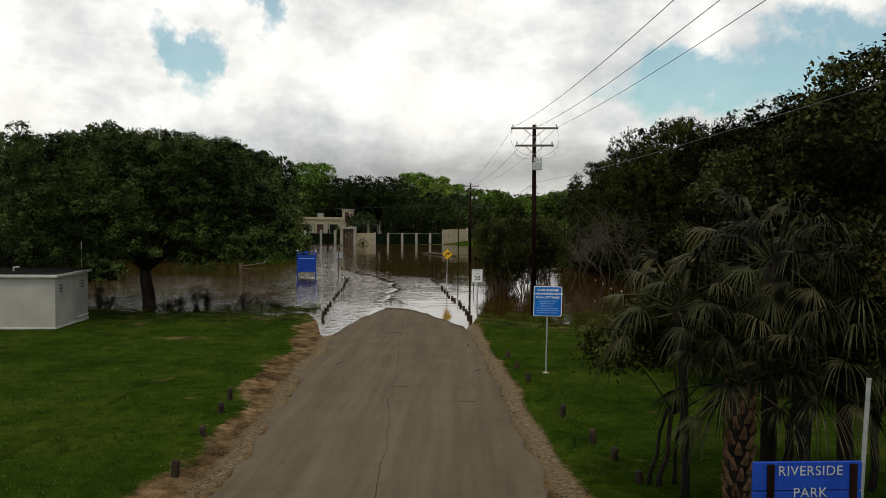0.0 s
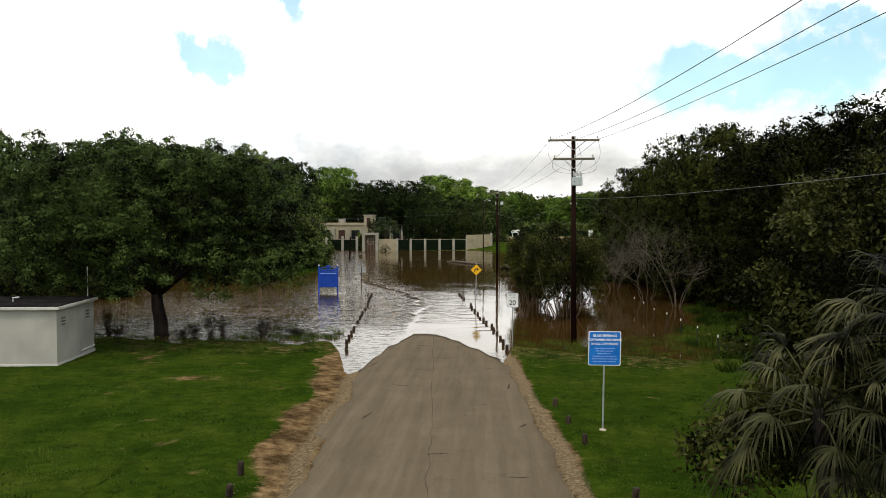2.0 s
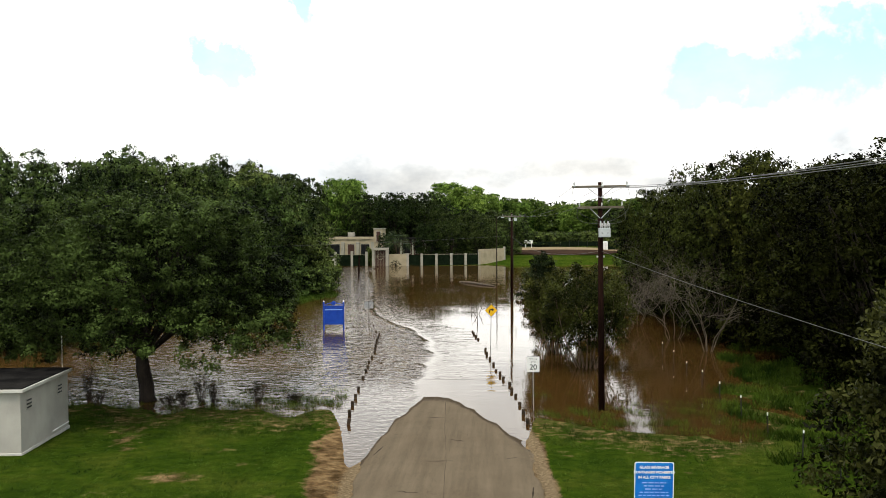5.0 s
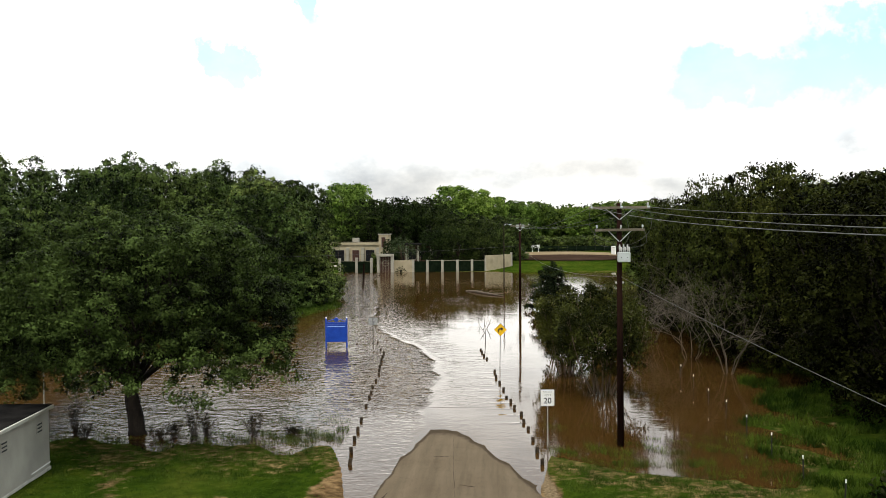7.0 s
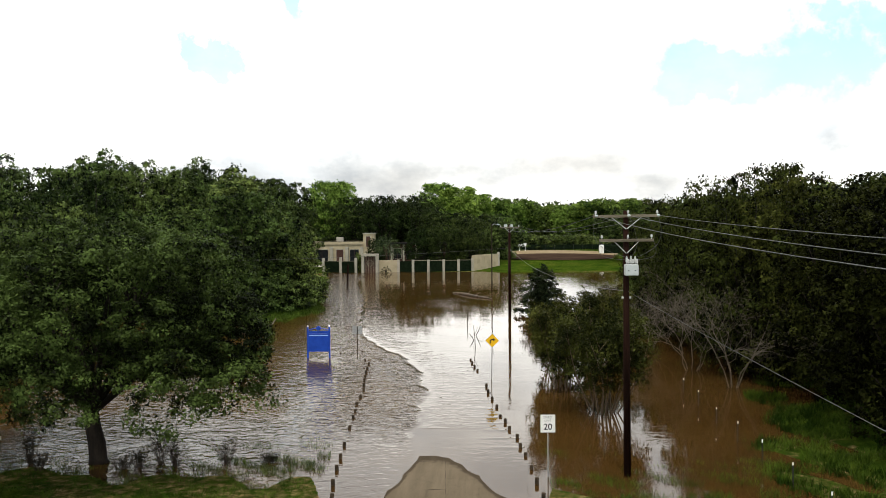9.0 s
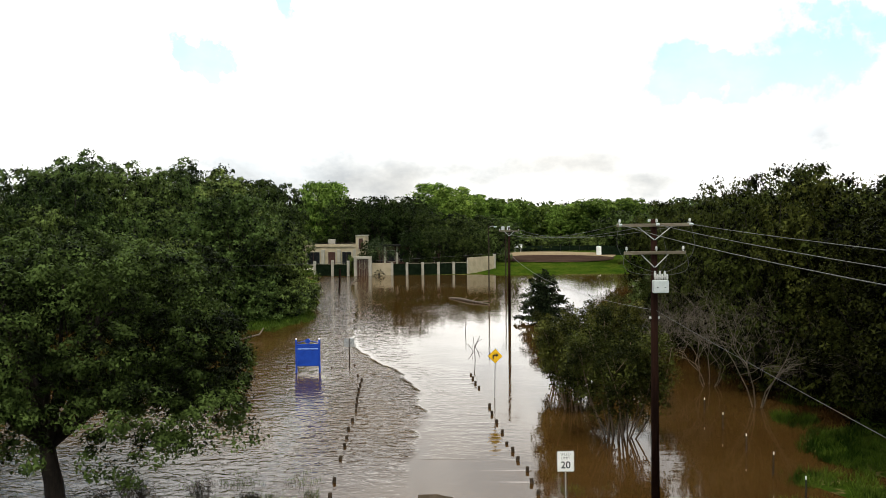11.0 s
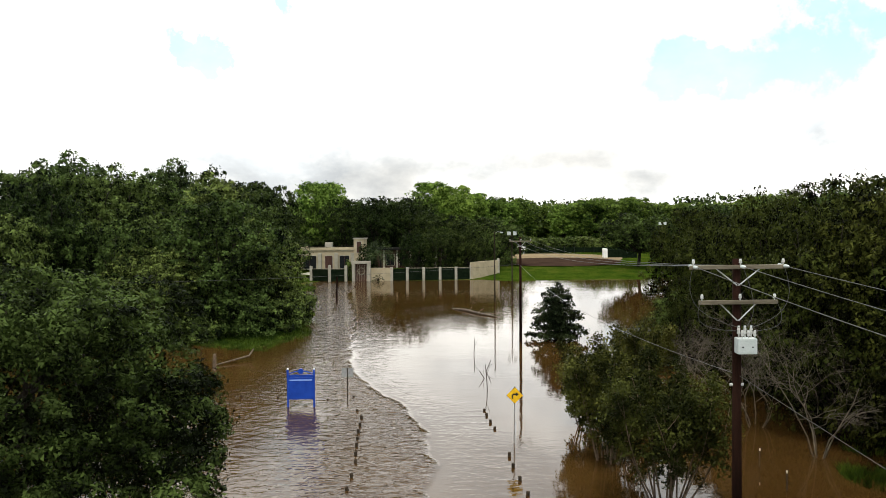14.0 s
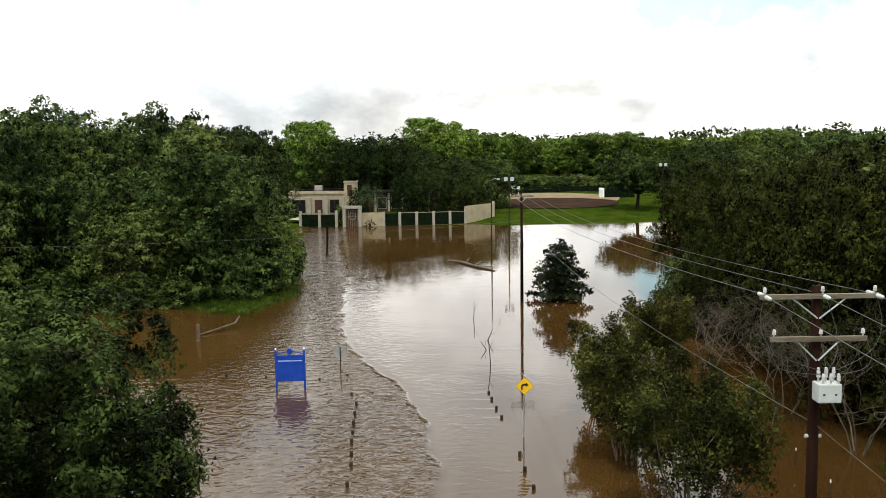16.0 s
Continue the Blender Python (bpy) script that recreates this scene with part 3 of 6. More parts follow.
def build_ground():
    xs = axis(((-2500, -400, 300), (-400, -100, 25), (-100, -30, 3), (-30, -9, 0.7), (-9, 4.0, 0.22), (4.0, 30, 0.7), (30, 100, 3), (100, 400, 25), (400, 2500, 300)))
    ys = axis(((-400, -40, 40), (-40, 8, 3), (8, 62, 0.45), (62, 110, 2.5), (110, 220, 1.5), (220, 400, 12), (400, 2800, 300)))
    X, Y = np.meshgrid(xs, ys)
    Z = ground_z(X, Y)
    rng = np.random.default_rng(5)
    land = np.clip(Z * 4, 0, 1) * (np.abs(Y) < 215)
    U = lane(X, Y)
    onroad = (U > -5.9) & (U < 1.9) & (Y < 62)
    rough = rng.normal(0, 0.022, Z.shape) * land
    Z = Z + np.where(onroad, 0, rough)
    # the verge lies a little lower than the road, the roadbed below the asphalt
    Z = Z - np.where((U > -5.35) & (U < 1.35) & (Y < 60), 0.06, 0.0)
    Z = Z - 0.06 * np.exp(-(((U + 5.85) / 0.35) ** 2)) * smooth01((36 - Y) / 6)
    bare = np.zeros_like(Z)
    wob = 0.5 * np.sin(Y * 0.45) + 0.35 * np.sin(Y * 1.1 + 1)
    left = smooth01((U + 7.9 + 0.6 * wob + 0.03 * (Y - 50)) / 0.9) * (U < -2)
    right = smooth01((2.15 + 0.25 * wob - U) / 0.5) * (U > -2)
    bare = np.where(Y < 58, np.maximum(left, right), 0)
    # worn ground and mud along the water
    bare = np.maximum(bare, 0.45 * smooth01((0.08 - np.abs(Z - 0.02)) / 0.08))
    bare = np.maximum(bare, 0.62 * np.exp(-(((X + 16.6 + 0.53 * (Y - 48) + 0.25 * np.sin(Y)) / 0.5) ** 2)) * smooth01((Y - 43.5) / 2) * smooth01((52.5 - Y) / 1.5))
    for x0, y0, rx, ry, k in ((-11.8, 41, 1.3, 0.9, 0.62), (-10.6, 38.6, 0.7, 0.5, 0.5), (-13.4, 39.2, 0.8, 0.5, 0.42), (-9.6, 43.0, 0.6, 0.5, 0.45)):
        bare = np.maximum(bare, k * np.exp(-(((X - x0) / rx) ** 2) - ((Y - y0) / ry) ** 2))
    bare = np.maximum(bare, 0.8 * (Z < -0.05))
    spots = np.sin(X * 0.9 + 2 * np.sin(Y * 0.31)) * np.sin(Y * 0.77 + 1.5 * np.sin(X * 0.4))
    bare = np.maximum(bare, 0.38 * smooth01((spots - 0.8) / 0.2) * (np.abs(Y - 30) < 25))
    gravel = np.maximum(np.exp(-(((U - 1.62 - 0.1 * wob) / 0.32) ** 2)), 0.8 * np.exp(-(((U + 5.65 + 0.2 * wob) / 0.4) ** 2))) * (Y < 57)
    n, k = len(ys), len(xs)
    i = np.arange((n - 1) * k).reshape(n - 1, k)[:, :-1].ravel()
    loops = np.stack([i, i + 1, i + k + 1, i + k], 1).ravel()
    me = quick_mesh("ground", np.stack([X, Y, Z], -1).reshape(-1, 3), loops, 4, M_GROUND, True)
    me.attributes.new("bare", "FLOAT", "POINT").data.foreach_set("value", bare.ravel().astype(np.float32))
    me.attributes.new("gravel", "FLOAT", "POINT").data.foreach_set("value", gravel.ravel().astype(np.float32))
    tagged(new("ground", me), "mown green lawn with bare earth verges running into flood water", "ground", kind="structure")


# bollards along both sides of the road: place and size
POSTS_WEST = ((-4.75, 18.9, 0), (-5.2, 22.4, 0), (-5.55, 25.2, 0), (-5.75, 26.9, 0), (-6.72, 50.2, 0), (-7.0, 52.2, 0), (-7.22, 54.4, 0), (-7.35, 56.2, 1), (-7.55, 58.4, 0), (-7.85, 62.0, 0), (-8.0, 64.4, 1), (-8.15, 66, 0), (-8.3, 67.8, 0), (-8.38, 69.8, 0),
              (-8.53, 72.2, 0), (-8.71, 73.6, 0), (-8.92, 75.4, 0), (-9.05, 76.9, 1), (-9.2, 78.3, 0), (-9.34, 80.0, 0), (-9.51, 81.9, 0), (-10.05, 84.0, 1), (-16.2, 88.0, 2), (-12.6, 87.5, 2), (-18.9, 88.4, 2), (-20.5, 88.7, 2), (-10.9, 88.4, 2))
POSTS_EAST = ((4.1, 25.2, 0), (4.5, 22.2, 0), (4.75, 20.6, 0), (4.95, 18.8, 0), (3.55, 30.6, 1), (3.3, 33.2, 1), (3.1, 36.0, 1), (1.75, 50.6, 0), (1.6, 52.6, 0), (1.49, 54.7, 0), (1.32, 56.9, 0), (1.15, 58.4, 0), (1.05, 60.2, 0), (0.68, 61.9, 0), (0.52, 63.5, 0), (0.25, 64.9, 1), (0.09, 67.2, 0), (-0.15, 69.4, 0),
              (-0.4, 71.5, 0), (-0.52, 73.5, 0), (-1.17, 79.3, 0), (-1.4, 80.9, 0), (-1.6, 82.7, 0), (-1.75, 84.1, 1))


def flow_edge(Y):
    e = np.interp(Y, (50, 56, 60, 68, 71, 76.6, 82.6, 87.3, 92, 96, 99, 113, 135, 165, 190), (-4.2, -4.2, -4.3, -4.45, -4.4, -5.0, -6.3, -8.0, -10.4, -11.6, -12.7, -14.8, -17.5, -22.7, -24))
    return e + 0.16 * np.sin(Y * 0.9) + 0.07 * np.sin(Y * 2.1 + 1)


def flow_field(X, Y):
    """How strongly the water is rippled: it runs across the road on the one side and lies still on the other."""
    edge = flow_edge(Y)
    posts = np.interp(Y, (50, 85, 120, 190), (-6.8, -10.0, -17.0, -30.0))
    stream = smooth01((edge + 0.15 - X) / 0.6) * smooth01((X - posts + 2.6) / 2.0)
    pool = smooth01((posts - 0.6 - X) / 2.0)
    wake = np.exp(-np.clip(np.abs(X + 13.2 + 0.05 * (Y - 84)) - 0.055 * np.clip(84 - Y, 0, 40), 0, None) ** 2 / 0.8) * smooth01((85.5 - Y) / 2) * smooth01((Y - 52) / 8)
    lee = 1 - 0.85 * smooth01((-19 - X) / 4) * smooth01((Y - 84) / 6) * smooth01((118 - Y) / 8)
    near = 0.12 + 0.88 * smooth01((Y - 56) / 11)
    base = (0.80 * stream * near + 0.33 * pool * lee) * (1 - 0.45 * wake) * (1 + 0.2 * smooth01((Y - 100) / 20))
    tail = 0.075 * np.exp(-(((X + 4) / 15) ** 2)) * smooth01((Y - 110) / 22) * smooth01((190 - Y) / 12) * (0.55 + 0.45 * np.sin(X * 0.5 + 2 * np.sin(Y * 0.11)) * np.sin(Y * 0.23))
    tail2 = 0.09 * smooth01((X - edge) / 1.0) * smooth01((edge + 6 - X) / 5) * (Y > 62)
    still = 0.03 * smooth01((X - edge) / 2.0) * (0.5 + 0.5 * np.sin(Y * 0.8 + np.sin(X * 0.4)) * np.sin(X * 0.3 + Y * 0.15)) * smooth01((130 - Y) / 30)
    # slow wakes that trail from the bollards standing in the current
    trail = np.zeros_like(X)
    for x0, y0, _ in POSTS_EAST:
        if y0 > 57:
            reach = np.clip(x0 - X, 0, None)
            trail = trail + 0.05 * np.exp(-(((Y - y0 + 0.04 * reach) / (0.14 + 0.05 * reach)) ** 2) - (reach / 1.6) ** 2) * (X < x0 + 0.1)
    return np.clip(np.maximum(base, tail + tail2 + still + trail) + 0.003, 0, 1)


def build_water():
    xs = axis(((-140, -40, 8), (-40, -24, 1.5), (-24, -18, 0.3), (-18, 2.2, 0.13), (2.2, 30, 1.6), (30, 90, 8)))
    ys = axis(((36, 58, 0.6), (58, 108, 0.22), (108, 200, 1.2), (200, 240, 8)))
    X, Y = np.meshgrid(xs, ys)
    n, k = len(ys), len(xs)
    i = np.arange((n - 1) * k).reshape(n - 1, k)[:, :-1].ravel()
    loops = np.stack([i, i + 1, i + k + 1, i + k], 1).ravel()
    # the standing wave where the current meets still water, with weaker ones behind it
    off = X - flow_edge(Y) + 0.25
    crest = smooth01((Y - 63) / 8) * smooth01((130 - Y) / 40)
    broken = 0.75 + 0.25 * np.sin(Y * 1.7 + np.sin(Y * 0.6))
    Z = 0.05 * np.exp(-((off / 0.36) ** 2)) * crest * broken
    for q, (d, h) in enumerate(((0.95, 0.05), (1.8, 0.035), (2.6, 0.02))):
        Z = Z + h * np.exp(-(((off + d + 0.12 * np.sin(Y * (1.1 + 0.3 * q) + q)) / 0.3) ** 2)) * crest * (0.5 + 0.5 * np.sin(Y * (0.9 + 0.2 * q) + 2 * q))
    for x0, y0 in ((-14.9, 85.2), (-13.1, 85.3), (-11.0, 86.2)):
        Z = Z + 0.03 * np.exp(-(((np.hypot(X - x0, Y - y0) - 0.45) / 0.2) ** 2))
    me = quick_mesh("water", np.stack([X, Y, Z], -1).reshape(-1, 3), loops, 4, M_WATER, True)
    me.attributes.new("flow", "FLOAT", "POINT").data.foreach_set("value", flow_field(X, Y).ravel().astype(np.float32))
    tagged(new("water", me), "muddy brown flood water running over the road", "water", kind="structure")


def build_road():
    """The paved strip: a thick sheet that follows the ground, with ragged broken edges."""
    rng = np.random.default_rng(9)
    ys = np.arange(-30, 66.01, 0.35)
    cols = np.array([0, 0.008, 0.02, 0.06, 0.15, 0.3, 0.42, 0.5, 0.58, 0.7, 0.85, 0.94, 0.98, 0.992, 1.0])
    wl = np.convolve(rng.normal(0, 0.33, len(ys) + 8), np.ones(5) / 5, "valid")[: len(ys)]
    wr = np.convolve(rng.normal(0, 0.22, len(ys) + 8), np.ones(5) / 5, "valid")[: len(ys)]
    v, loops = [], []
    for j, y in enumerate(ys):
        u0, u1 = -5.45 + wl[j] * 0.9 + 0.12 * math.sin(y * 0.7), 1.42 + wr[j] * 0.8
        for c in cols:
            u = u0 + (u1 - u0) * c
            x = u - 0.055 * (y - 50.0)
            z = gz(x, y) + 0.004 - (0.09 if c in (0, 1.0) else 0.0)
            v.append((x, y, z))
    k = len(cols)
    for j in range(len(ys) - 1):
        for c in range(k - 1):
            a = j * k + c
            loops += [a, a + 1, a + k + 1, a + k]
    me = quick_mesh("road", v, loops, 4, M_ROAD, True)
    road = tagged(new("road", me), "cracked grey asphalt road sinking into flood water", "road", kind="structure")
    # the long seam and its side cracks, sunk dark into the asphalt
    for name, u0, amp, y0, y1, w in (("crack", -2.15, 0.09, 14, 30, 0.007), ("crack", -2.10, 0.05, 30, 56.5, 0.006)):
        s = Solid()
        pts, off = [], 0.0
        for y in np.arange(y0, y1, 0.3):
            off = 0.85 * off + rng.normal(0, amp * 0.3)
            u = u0 + off
            x = u - 0.055 * (y - 50)
            pts.append((x, y, gz(x, y) + 0.009, w * (0.4 + 1.2 * rng.random())))
        vv, ff = [], []
        for i, (x, y, z, ww) in enumerate(pts):
            vv += [(x - ww, y, z), (x + ww, y, z)]
            if i:
                ff.append((2 * i - 2, 2 * i - 1, 2 * i + 1, 2 * i))
        s.put(vv, ff)
        part(name, s, M_CRACK, road)
    # short side cracks and small broken spots
    for u0, y0, ln, turn in ((-2.6, 51.5, 0.9, 0.2), (-1.6, 47.0, 0.7, -0.3), (-2.3, 43.6, 1.1, 0.1), (0.6, 44.5, 0.5, 0.6), (-3.4, 39.5, 0.8, -0.2), (-0.4, 36.0, 0.6, 0.4), (0.9, 33.0, 0.6, 1.2), (-4.3, 34.0, 1.0, 1.3), (-1.9, 29.0, 0.7, 0.2), (1.0, 40.0, 1.2, 1.5), (-4.9, 45.5, 1.4, 1.4), (0.2, 27.0, 0.5, 0.2)):
        vv, ff = [], []
        for i in range(8):
            d = ln * (i / 7 - 0.5)
            x, y = u0 - 0.055 * (y0 - 50) + d * math.cos(turn), y0 + d * math.sin(turn) + rng.normal(0, 0.03)
            w = 0.012 + 0.05 * rng.random() * math.sin(math.pi * i / 7)
            vv += [(x + w * math.sin(turn), y - w * math.cos(turn), gz(x, y) + 0.009), (x - w * math.sin(turn), y + w * math.cos(turn), gz(x, y) + 0.009)]
            if i:
                ff.append((2 * i - 2, 2 * i, 2 * i + 1, 2 * i - 1))
        part("crack", Solid().put(vv, ff), M_CRACK, road)


build_ground()
build_water()
build_road()


# ---------------------------------------------------------------- trees
def leaf_cloud(name, lobes, clumps, per, leaf, spread, material, seed, low=-0.35, shell=0.72, droop=0.25, tri=False, puff=False):
    """Many small folded leaves, gathered in clumps over the lobes (x, y, z, rx, ry, rz) of a crown."""
    rng = np.random.default_rng(seed)
    L = np.array(lobes, float)
    area = (L[:, 3] * L[:, 4] * L[:, 5]) ** (2 / 3)
    which = rng.choice(len(L), clumps, p=area / area.sum())
    d = rng.normal(size=(clumps, 3))
    d /= np.linalg.norm(d, axis=1)[:, None]
    d[:, 2] = np.where(d[:, 2] < low, -d[:, 2] * 0.7, d[:, 2])
    d /= np.linalg.norm(d, axis=1)[:, None]
    r = shell + (1.04 - shell) * rng.random(clumps) ** 0.6
    r += 0.07 * np.sin(d[:, 0] * 9 + which) * np.sin(d[:, 1] * 8 + 2 * which) + 0.05 * np.sin(d[:, 2] * 14 + which)
    centre = L[which, :3] + d * r[:, None] * L[which, 3:6]
    size = spread * (0.55 + 0.9 * rng.random(clumps) ** 1.5)
    n = clumps * per
    if puff:
        # leaves on the upper and outer side of each clump, like small domes
        q = rng.normal(size=(n, 3)) + 0.55 * np.repeat(d, per, 0) + (0, 0, 0.45)
        q /= np.linalg.norm(q, axis=1)[:, None]
        c = np.repeat(centre, per, 0) + q * (np.repeat(size, per) * (0.55 + 0.5 * rng.random(n) + 0.55 * rng.random(n) ** 4))[:, None] * (1.1, 1.1, 0.8)
        ax = np.cross(rng.normal(size=(n, 3)), q) + 0.35 * q
        ax[:, 2] -= droop
        ax /= np.linalg.norm(ax, axis=1)[:, None]
        side = np.cross(ax, q + 0.55 * rng.normal(size=(n, 3)))
        side /= np.linalg.norm(side, axis=1)[:, None] + 1e-9
        s = (leaf * (0.6 + 0.8 * rng.random(n)))[:, None]
        v = np.stack([c - ax * s * 0.5 - side * s * 0.28, c + ax * s * 0.55, c + side * s * 0.42 - ax * s * 0.1], 1).reshape(-1, 3)
        return quick_mesh(name, v, np.arange(n * 3), 3, material)
    c = np.repeat(centre, per, 0) + np.clip(rng.normal(size=(n, 3)), -1.35, 1.35) * np.repeat(size, per)[:, None] * (1, 1, 0.6)
    out = np.repeat(d, per, 0)
    ax = rng.normal(size=(n, 3)) + 0.5 * out
    ax[:, 2] -= droop
    ax /= np.linalg.norm(ax, axis=1)[:, None]
    nr = rng.normal(size=(n, 3)) * 0.8 + out * 0.7 + (0, 0, 0.6)
    side = np.cross(ax, nr)
    side /= np.linalg.norm(side, axis=1)[:, None] + 1e-9
    nr = np.cross(side, ax)
    s = (leaf * (0.6 + 0.8 * rng.random(n)))[:, None]
    if tri:
        v = np.stack([c - ax * s * 0.5 - side * s * 0.25, c + ax * s * 0.5 - side * s * 0.1, c + side * s * 0.42], 1).reshape(-1, 3)
        return quick_mesh(name, v, np.arange(n * 3), 3, material)
    v = np.stack([c - ax * s * 0.5, c + side * s * 0.27 + nr * s * 0.08, c + ax * s * 0.5, c - side * s * 0.27 + nr * s * 0.08], 1).reshape(-1, 3)
    i = np.arange(n)[:, None] * 4
    loops = (i + np.array([[0, 1, 2, 0, 2, 3]])).ravel()
    return quick_mesh(name, v, loops, 3, material)


def branch(s, a, b, r0, r1, rng, bend=0.12, n=5, sides=7):
    a, b = Vector(a), Vector(b)
    ln = (b - a).length
    k = Vector((frand(rng, -1, 1), frand(rng, -1, 1), frand(rng, -0.3, 0.9))) * ln * bend
    pts = [a.lerp(b, t) + k * math.sin(math.pi * t) for t in steps(0, 1, n)]
    s.tube(pts, [r0 + (r1 - r0) * t for t in steps(0, 1, n)], sides)
    return pts


def tree(name, label, x, y, lobes, clumps, per, leaf, spread, leafmat, seed, girth=0.3, fork=2.2, lean=(0, 0), stems=1, barkmat=None, low=-0.35, shell=0.72, group="", sink=0.1, twigs=2, category="tree", split=False, tri=False, sides=7, every=1, puff=False):
    rng = random.Random(seed)
    root = thing(name, label, category, pose(x, y, gz(x, y) - sink), group)
    s = Solid()
    for k in range(stems):
        base = (0.18 * k * (-1) ** k, 0.1 * k, 0)
        top = (base[0] + lean[0] + frand(rng, -0.2, 0.2) * (k > 0), base[1] + lean[1], fork)
        flare = [Vector(base), Vector(base) + Vector((lean[0] * 0.1, lean[1] * 0.1, 0.35))]
        pts = flare + [Vector(base).lerp(Vector(top), t) + Vector((0.06 * math.sin(5 * t + k), 0.05 * math.cos(4 * t), 0)) for t in (0.4, 0.7, 1.0)]
        g = girth * (1 if k == 0 else 0.75)
        s.tube(pts, [g * 1.5, g * 1.08, g, g * 0.92, g * 0.85], 10)
    trunk = part("trunk", s, barkmat or M_BARK, root, smooth=True)
    limbs = Solid()
    for i, (lx, ly, lz, rx, ry, rz) in enumerate(lobes):
        if i % every or (split and lz < 6.6):
            continue
        s = Solid() if split else limbs
        b = (lx * 0.9, ly * 0.9, lz - 0.15 * rz)
        pts = branch(s, (lean[0], lean[1], fork - 0.1), b, girth * 0.42, girth * 0.10, rng, 0.16 if split else 0.10, 6 if split else 4, sides)
        for _ in range(twigs):
            a = pts[rng.randrange(2, len(pts))]
            d = Vector((frand(rng, -1, 1), frand(rng, -1, 1), frand(rng, -0.35, 0.8))).normalized()
            branch(s, a, (lx + d.x * rx * 0.85, ly + d.y * ry * 0.85, lz + d.z * rz * 0.85), girth * 0.13, girth * 0.03, rng, 0.15, 4, 5)
        if split:
            part("limb", s, barkmat or M_BARK, root, smooth=True)
    if not split:
        part("bough", limbs, barkmat or M_BARK, root, smooth=True)
    link("crown", leaf_cloud("crown", lobes, clumps, per, leaf, spread, leafmat, seed, low, shell, tri=tri, puff=puff), root)
    return root


def crown_lobes(rng, w, h0, h1, n, squash=0.72):
    """Lobes of a broad, uneven dome: w its half width, from height h0 to h1, with many small billows over a dense heart."""
    mid, half = h0 + (h1 - h0) * 0.46, (h1 - h0) * 0.52
    out = [(0, 0, mid, w * 0.66, w * 0.66, half * 0.80)]
    m = int(n * 2.6)
    for i in range(m):
        t = (i + 0.5) / m
        a = i * 2.39996 + frand(rng, -0.45, 0.45)
        k = -0.92 + 1.86 * t + frand(rng, -0.06, 0.06)
        reach = max(0.10, 1 - abs(k) ** 2.7) ** 0.5
        r = w * reach * frand(rng, 0.70, 0.93)
        q = w * frand(rng, 0.15, 0.29)
        out.append((r * math.cos(a), r * math.sin(a), mid + half * k * frand(rng, 0.90, 1.02), q * frand(rng, 0.9, 1.3), q * frand(rng, 0.9, 1.3), q * squash * frand(rng, 0.75, 1.2)))
    return out


# the big live oak at the water's edge
rng = random.Random(3)
OAK = [(-0.5, 0, 6.8, 5.2, 5.2, 3.0)]
for ring, n, r, z, q in ((0, 15, 7.2, 4.0, 1.35), (1, 16, 7.3, 5.6, 1.5), (2, 15, 6.7, 7.2, 1.6), (3, 13, 5.5, 8.7, 1.6), (4, 9, 3.7, 9.7, 1.5), (5, 5, 1.6, 10.3, 1.4), (6, 8, 5.0, 4.4, 1.5)):
    for i in range(n):
        t = 2 * math.pi * (i + 0.5 * ring) / n + frand(rng, -0.15, 0.15)
        rr, k = r * frand(rng, 0.86, 1.14), q * frand(rng, 0.8, 1.2)
        OAK.append((rr * 1.02 * math.cos(t) - 0.8, rr * 0.95 * math.sin(t), z + frand(rng, -0.65, 0.65), k * 1.05, k * 1.05, k * 0.66))
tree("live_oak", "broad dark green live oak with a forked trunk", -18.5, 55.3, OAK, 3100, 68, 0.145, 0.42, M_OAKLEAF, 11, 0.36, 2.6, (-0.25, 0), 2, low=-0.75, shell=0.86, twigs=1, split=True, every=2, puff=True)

# wooded bank behind it
SPECIES = []


def species(name, label, w, h0, h1, n, clumps, per, leaf, spread, mat, seed, girth=0.28, x=0.0, y=0.0, group="", low=-0.35):
    r = random.Random(seed)
    return tree(name, label, x, y, crown_lobes(r, w, h0, h1, n), clumps, per, leaf, spread, mat, seed, girth, h0 * 0.9, (frand(r, -0.4, 0.4), frand(r, -0.4, 0.4)), 1, group=group, low=low, sink=0.3, tri=True, twigs=0, sides=4, puff=True)


G1 = "trees of the wooded banks"
lib = [
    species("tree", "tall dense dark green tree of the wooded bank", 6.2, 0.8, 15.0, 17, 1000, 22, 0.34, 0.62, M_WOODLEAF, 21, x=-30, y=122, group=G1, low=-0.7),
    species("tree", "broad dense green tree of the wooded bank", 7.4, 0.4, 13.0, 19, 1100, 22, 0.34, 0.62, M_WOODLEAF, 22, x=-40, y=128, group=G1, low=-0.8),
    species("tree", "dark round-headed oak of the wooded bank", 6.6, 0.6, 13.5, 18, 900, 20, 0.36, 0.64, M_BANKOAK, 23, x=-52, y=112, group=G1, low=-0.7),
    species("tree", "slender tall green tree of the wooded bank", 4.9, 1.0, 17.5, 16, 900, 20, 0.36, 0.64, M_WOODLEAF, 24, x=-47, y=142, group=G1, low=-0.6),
]
lib += [
    species("tree", "dark tangled tree of the wood beside the lawn, shade put into its leaf colour", 6.2, 0.5, 14.0, 18, 1300, 22, 0.26, 0.56, M_SHADELEAF, 27, x=24, y=75, group=G1, low=-0.7),
    species("tree", "broad dark tree of the wood beside the lawn, shade put into its leaf colour", 6.8, 0.5, 13.2, 20, 1300, 22, 0.26, 0.56, M_SHADELEAF, 28, x=24, y=84, group=G1, low=-0.8),
]
